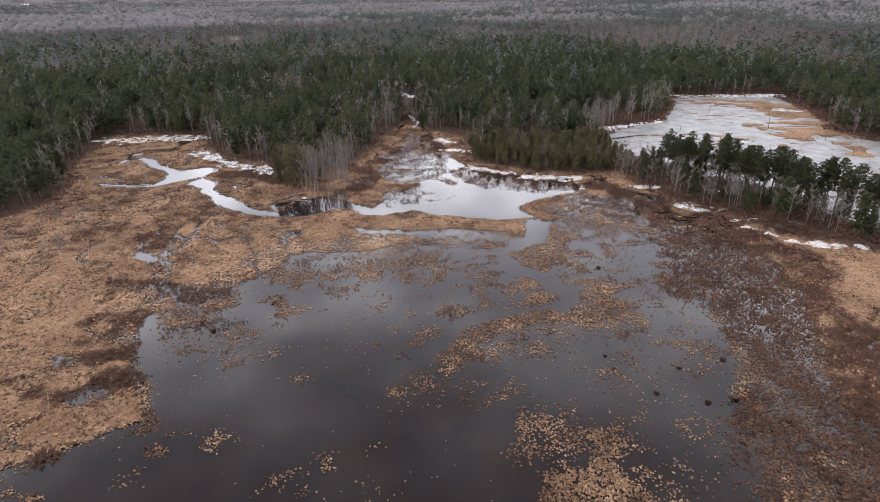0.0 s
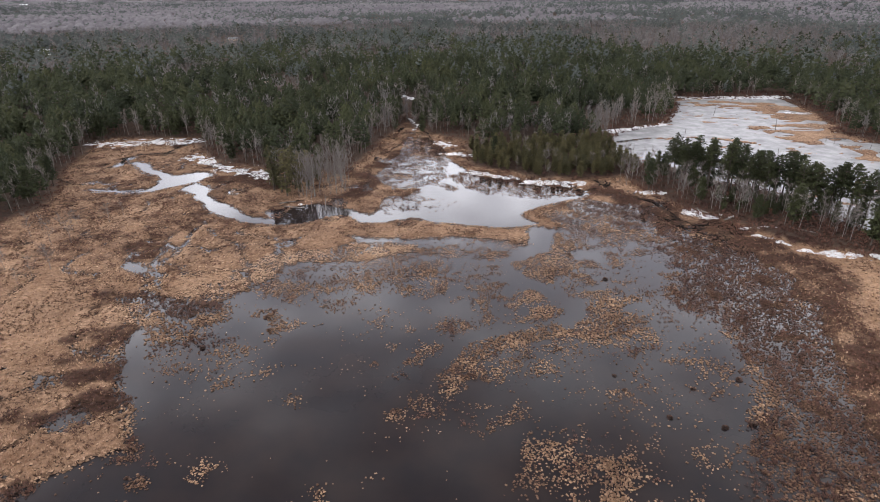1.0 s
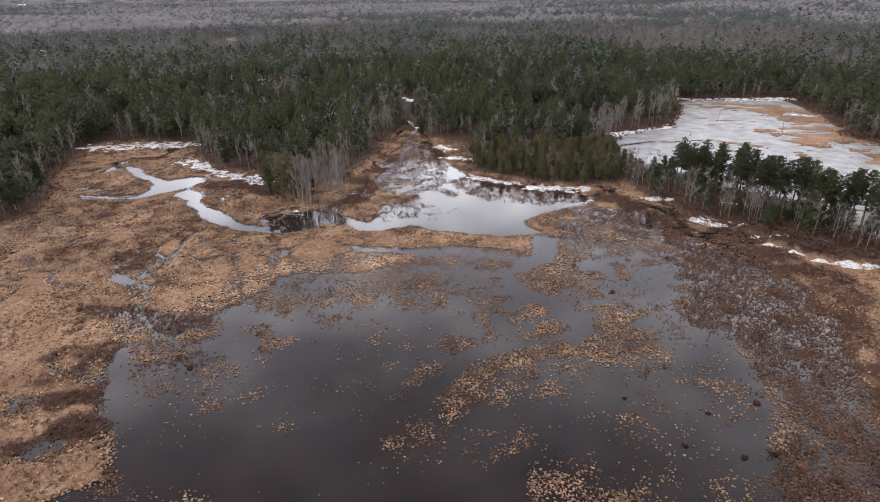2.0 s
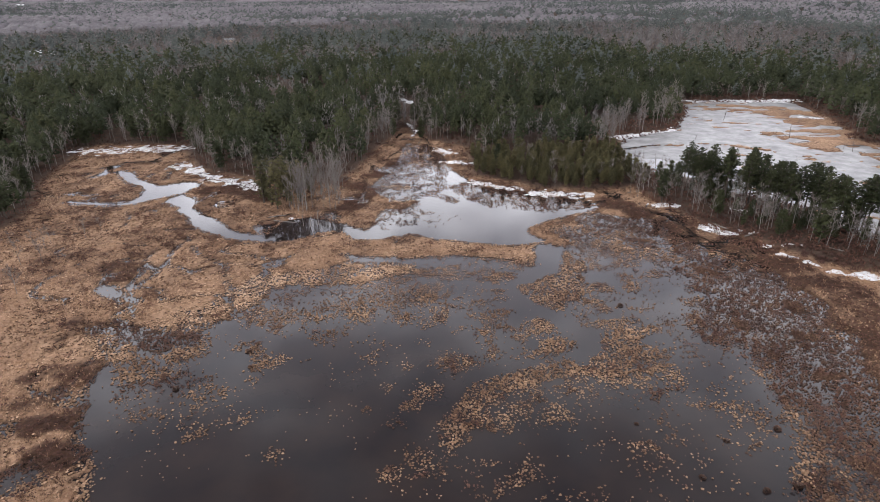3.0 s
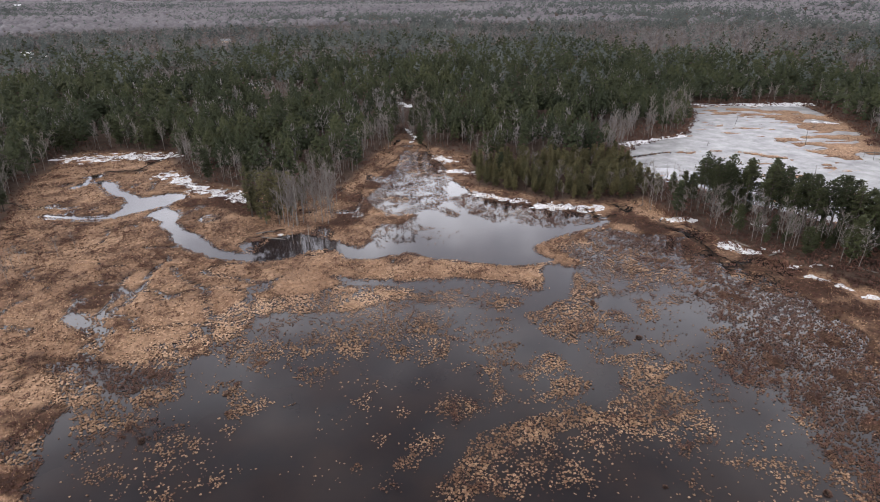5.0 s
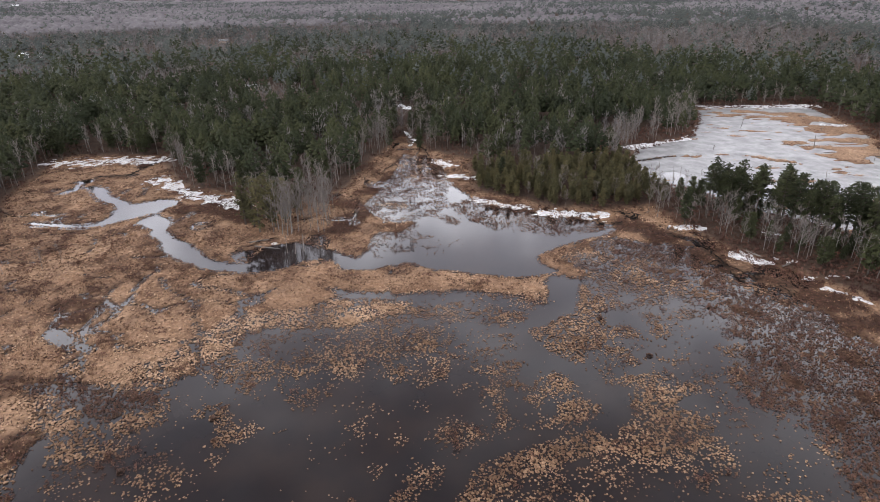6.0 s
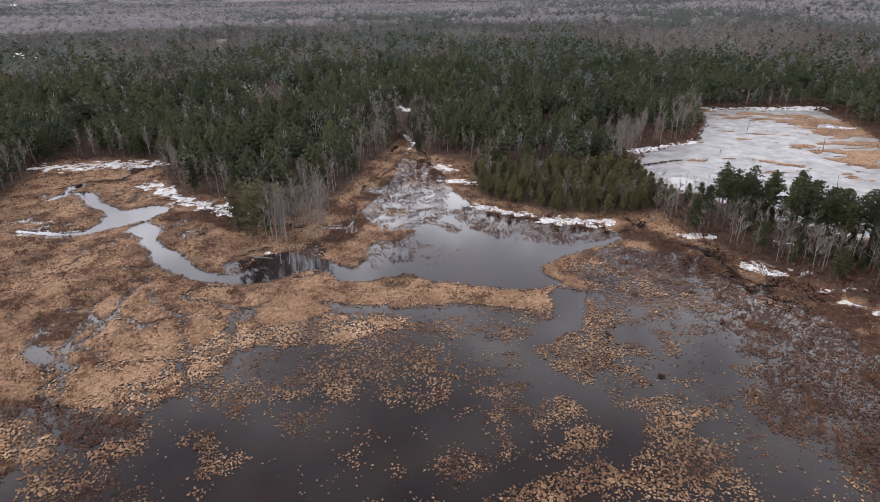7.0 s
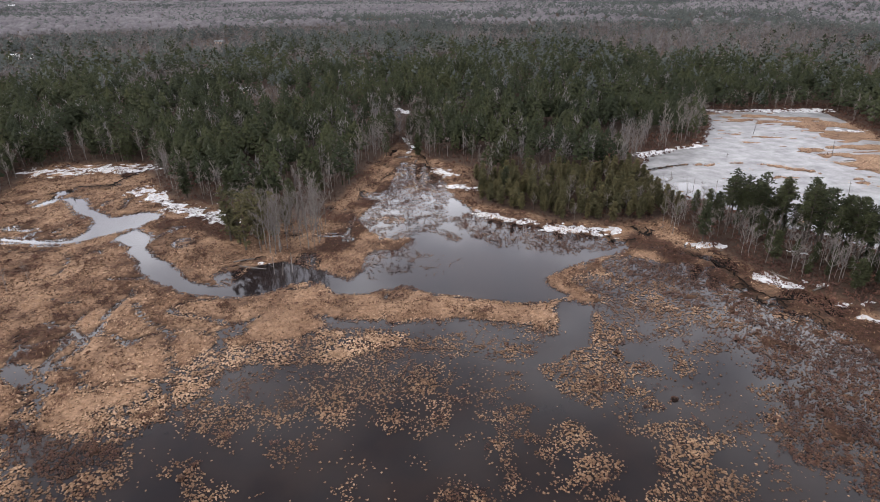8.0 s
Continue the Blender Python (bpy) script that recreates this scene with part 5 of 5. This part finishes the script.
def canopy(seed):
    """The rounded twiggy top of a bare tree seen from far off."""
    r = np.random.default_rng(seed)
    a = np.arange(4) / 4 * 6.283 + r.uniform(0, 1)
    v = np.concatenate([np.stack([np.cos(a) * 0.34 * r.uniform(0.7, 1.2, 4), np.sin(a) * 0.34 * r.uniform(0.7, 1.2, 4), 0.42 + r.uniform(-0.1, 0.1, 4)], 1), np.stack([np.cos(a + 0.6) * 0.2, np.sin(a + 0.6) * 0.2, 0.74 + r.uniform(-0.06, 0.06, 4)], 1), [[0, 0, 0.84]]])
    f = []
    for k in range(4):
        n = (k + 1) % 4
        f += [(k, n, 4 + k), (n, 4 + n, 4 + k), (4 + k, 4 + n, 8)]
    return v, np.array(f), np.zeros(12, int)


# stands of leafless broadleaf trees in the pine wood: x, y, half widths
BARE_STANDS = [(-15, 309, 11, 39), (-166, 447, 26, 68), (-88, 360, 19, 27), (-518, 885, 181, 177), (-219, 686, 39, 54), (-75, 571, 56, 45), (-3, 561, 35, 32), (234, 649, 69, 114), (360, 723, 82, 110), (286, 527, 38, 44), (296, 467, 22, 54), (219, 768, 58, 96), (81, 271, 13, 32), (170, 295, 20, 30), (29, 247, 16, 11), (-164, 890, 100, 75), (46, 733, 60, 57), (-277, 600, 42, 44), (-269, 456, 28, 35), (173, 986, 130, 80)]


def conifer_share(x, y):
    d = np.hypot(x, y)
    wx, wy = x + 0.06 * d * cloudy(x, y, 60, 121, 2), y + 0.10 * d * cloudy(x, y, 80, 122, 2)
    bare = np.zeros(np.shape(x))
    for cx, cy, rx, ry in BARE_STANDS:
        bare = np.maximum(bare, ease(1.7 - 1.2 * np.hypot((wx - cx) / rx, (wy - cy) / ry)))
    share = 0.82 - 0.16 * ease((d - 420) / 300) - 0.22 * ease((d - 900) / 700)
    streaks = (0.25 + 0.55 * ease((d - 400) / 500)) * cloudy(x * 0.45, y, 210, 123, 3) + 0.45 * cloudy(x, y, 38, 127, 2)
    return np.clip(share + streaks - 0.80 * bare, 0.06, 0.97)


CLEARINGS = [(-384, 614), (-117, 412), (-250, 758), (-1122, 1719)]


def woods(d0, d1, per, templates_c, templates_b, tall, blur, distant=False):
    area = 0.80 * (d1 * d1 - d0 * d0)
    n = int(area / per)
    d = np.sqrt(rng.uniform(d0 * d0, d1 * d1, n))
    a = rng.uniform(-0.72, 0.72, n)
    x, y = d * np.sin(a), d * np.cos(a)
    keep = basin_at(x, y) < np.where(x > 100, -1.8, -2.6)
    keep &= ~((x > 10) & (x < 72) & (y < 240)) & ~((x > 60) & (y < 215))
    if d0 < 400:
        tx, ty = np.array(taken).T
        cell = set(zip((tx // 3).astype(int), (ty // 3).astype(int)))
        keep &= np.array([(int(i), int(j)) not in cell for i, j in zip(x // 3, y // 3)])
        keep &= ~((np.abs(x + 92) < 24) & (np.abs(y - 398) < 13)) & ~(np.hypot(x + 14, y - 345) < 12)
    for cx, cy in CLEARINGS:
        r = math.hypot(cx, cy)
        ahead, aside = (x * cx + y * cy) / r - r, (x * cy - y * cx) / r
        keep &= ~((np.abs(aside) < 10 + 0.012 * r) & (ahead < 10) & (ahead > -0.05 * r))
    x, y = x[keep], y[keep]
    con = rng.uniform(0, 1, len(x)) < conifer_share(x, y)
    z = height_at(x, y)
    # farther off more trees take base colours with the air's haze painted in
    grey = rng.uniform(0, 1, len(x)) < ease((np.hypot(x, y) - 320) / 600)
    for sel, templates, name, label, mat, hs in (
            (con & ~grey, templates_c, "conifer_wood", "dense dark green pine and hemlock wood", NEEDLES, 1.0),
            (con & grey, templates_c, "conifer_wood", "distant pine and hemlock wood, grey-green with painted-in haze", HAZED_NEEDLES, 1.0),
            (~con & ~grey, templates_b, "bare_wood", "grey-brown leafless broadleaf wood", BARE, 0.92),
            (~con & grey, templates_b, "bare_wood", "distant mauve-grey leafless broadleaf wood, haze painted into the farthest", HAZED_BARE if distant else BARE, 0.92)):
        m = int(sel.sum())
        if not m:
            continue
        s = tall * hs * (rng.uniform(0.85, 1.1, m) if distant else rng.uniform(0.65, 1.2, m)) * (1 + 0.18 * cloudy(x[sel], y[sel], 45, 129, 2))
        wide = s * rng.uniform(0.85, 1.25, m) * blur
        v, f, t, _ = spread(templates, rng.integers(0, len(templates), m), np.stack([x[sel], y[sel], z[sel]], 1), np.stack([wide, wide, s], 1), rng.uniform(0, 6.283, m), rng.uniform(0, 1, m))
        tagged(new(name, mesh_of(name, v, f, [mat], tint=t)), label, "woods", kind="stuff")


woods(190, 330, 25, [small_conifer(k, 34, 4, 0.070) for k in range(10)], [small_bare(k, 42, 1.0) for k in range(6)], 13.0, 1.0)
woods(330, 480, 27, [small_conifer(k + 40, 16, 4, 0.092) for k in range(8)], [small_bare(k + 40, 26, 1.3) for k in range(6)], 13.0, 1.0)
woods(480, 950, 44, [small_conifer(k + 10, 7, 4, 0.115) for k in range(6)], [small_bare(k + 10, 20, 1.7) for k in range(6)], 13.0, 1.25)
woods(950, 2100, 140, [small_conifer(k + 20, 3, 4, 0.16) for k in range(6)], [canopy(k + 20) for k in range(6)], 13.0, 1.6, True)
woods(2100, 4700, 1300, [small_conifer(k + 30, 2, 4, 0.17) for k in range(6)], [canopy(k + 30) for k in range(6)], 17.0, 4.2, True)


# ---- far houses, dead trees and logs ----
def part(name, bm, material, parent, label=""):
    """Links a bmesh as one mesh under a thing or a part."""
    me = bpy.data.meshes.new(name)
    bm.to_mesh(me)
    bm.free()
    me.materials.append(material)
    ob = new(name, me)
    ob.parent = parent
    return tagged(ob, label)


def box(x0, x1, y0, y1, z0, z1):
    bm = bmesh.new()
    bmesh.ops.create_cube(bm, size=1)
    for v in bm.verts:
        v.co = Vector((x0 if v.co.x < 0 else x1, y0 if v.co.y < 0 else y1, z0 if v.co.z < 0 else z1))
    return bm


def gable(l, w, z, rise, over, thick):
    """Two roof slopes as one thick folded sheet, with the eaves standing out."""
    bm = bmesh.new()
    rows = []
    for x in (-l / 2 - over, l / 2 + over):
        rows.append([bm.verts.new((x, y, h)) for y, h in ((-w / 2 - over, z - over * 0.5), (0, z + rise), (w / 2 + over, z - over * 0.5), (w / 2 + over, z - over * 0.5 + thick), (0, z + rise + thick), (-w / 2 - over, z - over * 0.5 + thick))])
    for k in range(6):
        bm.faces.new((rows[0][k], rows[0][(k + 1) % 6], rows[1][(k + 1) % 6], rows[1][k]))
    bm.faces.new(rows[0][::-1])
    bm.faces.new(rows[1])
    bmesh.ops.recalc_face_normals(bm, faces=bm.faces)
    return bm


def house(x, y, turn, l, w, h, wall, roof, label, windows):
    z = float(height_at(np.array([x]), np.array([y]))[0])
    ob = tagged(new("house"), label, "house", "far houses")
    part("wall", box(-l / 2, l / 2, -w / 2, w / 2, -0.6, h), wall, ob)
    gb = bmesh.new()
    for sx in (-l / 2 + 0.05, l / 2 - 0.05):
        a = [gb.verts.new((sx, yy, zz)) for yy, zz in ((-w / 2, h), (w / 2, h), (0, h + 0.34 * w))]
        gb.faces.new(a)
    part("gable", gb, wall, ob)
    part("roof", gable(l, w, h, 0.36 * w, 0.4, 0.18), roof, ob)
    for k in range(windows):
        cx = -l / 2 + (k + 0.5) * l / windows
        win = part("window", box(cx - 0.7, cx + 0.7, -w / 2 - 0.06, -w / 2 + 0.02, h * 0.35, h * 0.8), wall, ob)
        part("pane", box(cx - 0.58, cx + 0.58, -w / 2 - 0.09, -w / 2 - 0.055, h * 0.39, h * 0.76), DARK_GLASS, win)
    ob.matrix_basis = pose(x, y, z, 0, 0, turn)


house(-390, 612, 30, 9, 5.5, 3.0, SIDING, SNOW, "low white farm building with a snow-covered roof", 3)
house(-366, 620, 34, 6, 4.5, 2.8, SIDING, SNOW, "small white shed with a snow-covered roof", 2)
house(-377, 616, 28, 4.5, 4, 2.6, SIDING, SNOW, "white outbuilding with a snow-covered roof", 2)
house(-117, 414, 14, 8, 4, 1.7, TAN_SIDING, SHINGLE, "low tan house with a grey roof among bare trees", 3)
house(-250, 760, 18, 11, 5, 1.9, TAN_SIDING, SHINGLE, "tan house at the edge of a far clearing", 3)
house(-1122, 1719, 33, 18, 9, 6, SIDING, SNOW, "large white house on a distant wooded hillside", 4)


def snag_mesh(seed, h):
    """A dead standing trunk with broken stubs."""
    r = random.Random(seed)
    tip = Vector((r.uniform(-0.5, 0.5), r.uniform(-0.5, 0.5), h))
    parts = [tube([(0, 0, -0.6), tip * 0.5 + Vector((r.uniform(-0.15, 0.15), 0, 0)), tip], [0.11, 0.085, 0.045], 6)]
    for k in range(r.choice((2, 3, 4))):
        w, a = r.uniform(0.4, 0.95), r.uniform(0, 6.283)
        p = tip * w
        parts.append(tube([p, p + Vector((math.cos(a), math.sin(a), r.uniform(0.1, 0.6))) * r.uniform(0.4, 1.1)], [0.05, 0.02], 4))
    return mesh_of("dead_snag", *joined(parts), [DEADWOOD])


SNAGS = [snag_mesh(k + 7, h) for k, h in enumerate((3.6, 4.6, 2.4, 5.4))]
random.seed(31)
poles = [(161, 243), (162, 239), (164, 226), (72, 225), (78.4, 234), (79.2, 222), (74, 214), (127, 217), (84, 229), (88, 222), (110, 262), (150, 262), (172, 232), (139, 300), (170, 290), (-38, 168), (-36, 167.5), (-34, 169)]
for k, (x, y) in enumerate(poles):
    ob = tagged(new("dead_snag", SNAGS[k % 4]), "grey dead trunk standing bare in the flooded shallows", "dead tree", "dead snags")
    s = random.uniform(0.75, 1.1)
    ob.matrix_basis = pose(x, y, -0.1, random.uniform(-6, 6), random.uniform(-6, 6), 70 * k) @ Matrix.Diagonal((s, s, s, 1))


def log_mesh(seed, l):
    r = random.Random(seed)
    parts = [tube([(-l / 2, 0, 0.1), (0, r.uniform(-0.3, 0.3), 0.16), (l / 2, 0, 0.12)], [0.2, 0.17, 0.1], 7)]
    for k in range(3):
        x = r.uniform(-l / 3, l / 2)
        parts.append(tube([(x, 0, 0.15), (x + r.uniform(0.2, 0.8), r.uniform(-0.9, 0.9), r.uniform(0.3, 0.8))], [0.06, 0.02], 4))
    return mesh_of("fallen_log", *joined(parts), [DEADWOOD])


LOGS = [log_mesh(k, l) for k, l in enumerate((5.0, 7.0, 3.5))]
for k, (x, y, a) in enumerate([(-47, 175, 20), (-44, 171.5, -15), (68, 176, 40), (76, 163, 120), (82, 157, 30), (60, 192, 60), (-8, 262, 80), (96, 147, 140), (-70, 212, 10), (152, 255, 10), (168, 247, 170)]):
    z = max(float(height_at(np.array([x]), np.array([y]))[0]), 0.0)
    ob = tagged(new("fallen_log", LOGS[k % 3]), "weathered fallen log lying at the water's edge", "log", "fallen logs")
    ob.matrix_basis = pose(x, y, z, 0, 0, a)


# ---- single dark shrubs that stand in the water ----
def shrub_meshes(seed):
    """Stems that fork from one root, and the dome of fine twigs."""
    r = random.Random(seed)
    stems = [tube([(0, 0, -0.25), (math.cos(a) * 0.25, math.sin(a) * 0.25, 0.45), (math.cos(a) * 0.55, math.sin(a) * 0.55, 0.8)], [0.03, 0.022, 0.01], 4) for a in (r.uniform(0, 6.283) for _ in range(6))]
    v, f, _ = bush(seed, 70)
    v = v * [0.95, 0.95, 0.9]
    return mesh_of("stem", *joined(stems), [DEADWOOD]), mesh_of("twig_dome", v, f, [SHRUB])


SHRUBS = [shrub_meshes(k + 300) for k in range(4)]
for k, (x, y) in enumerate([(29.2, 86.1), (29.8, 82.2), (34.7, 75.5), (42, 73.1), (49.6, 84.6), (-55.6, 80.1), (-42.9, 64.7), (-56.2, 62.3), (-53.9, 56.2), (-35.1, 106.6), (-44.1, 95.9), (46.6, 73.7), (68.6, 91.4), (41, 82.3), (-33.4, 101.8), (54.8, 138.1), (37.1, 121.6), (31.5, 134.5)]):
    z = max(float(height_at(np.array([x]), np.array([y]))[0]), -0.02)
    ob = tagged(new("shrub"), "dark leafless shrub standing in shallow bog water", "shrub", "lone shrubs")
    for nm, me in zip(("stem", "twig_dome"), SHRUBS[k % 4]):
        new(nm, me).parent = ob
    s = 0.36 + 0.06 * (k % 6)
    ob.matrix_basis = pose(x, y, z, 0, 0, 67 * k) @ Matrix.Diagonal((s * 1.2, s, s * 0.8, 1))
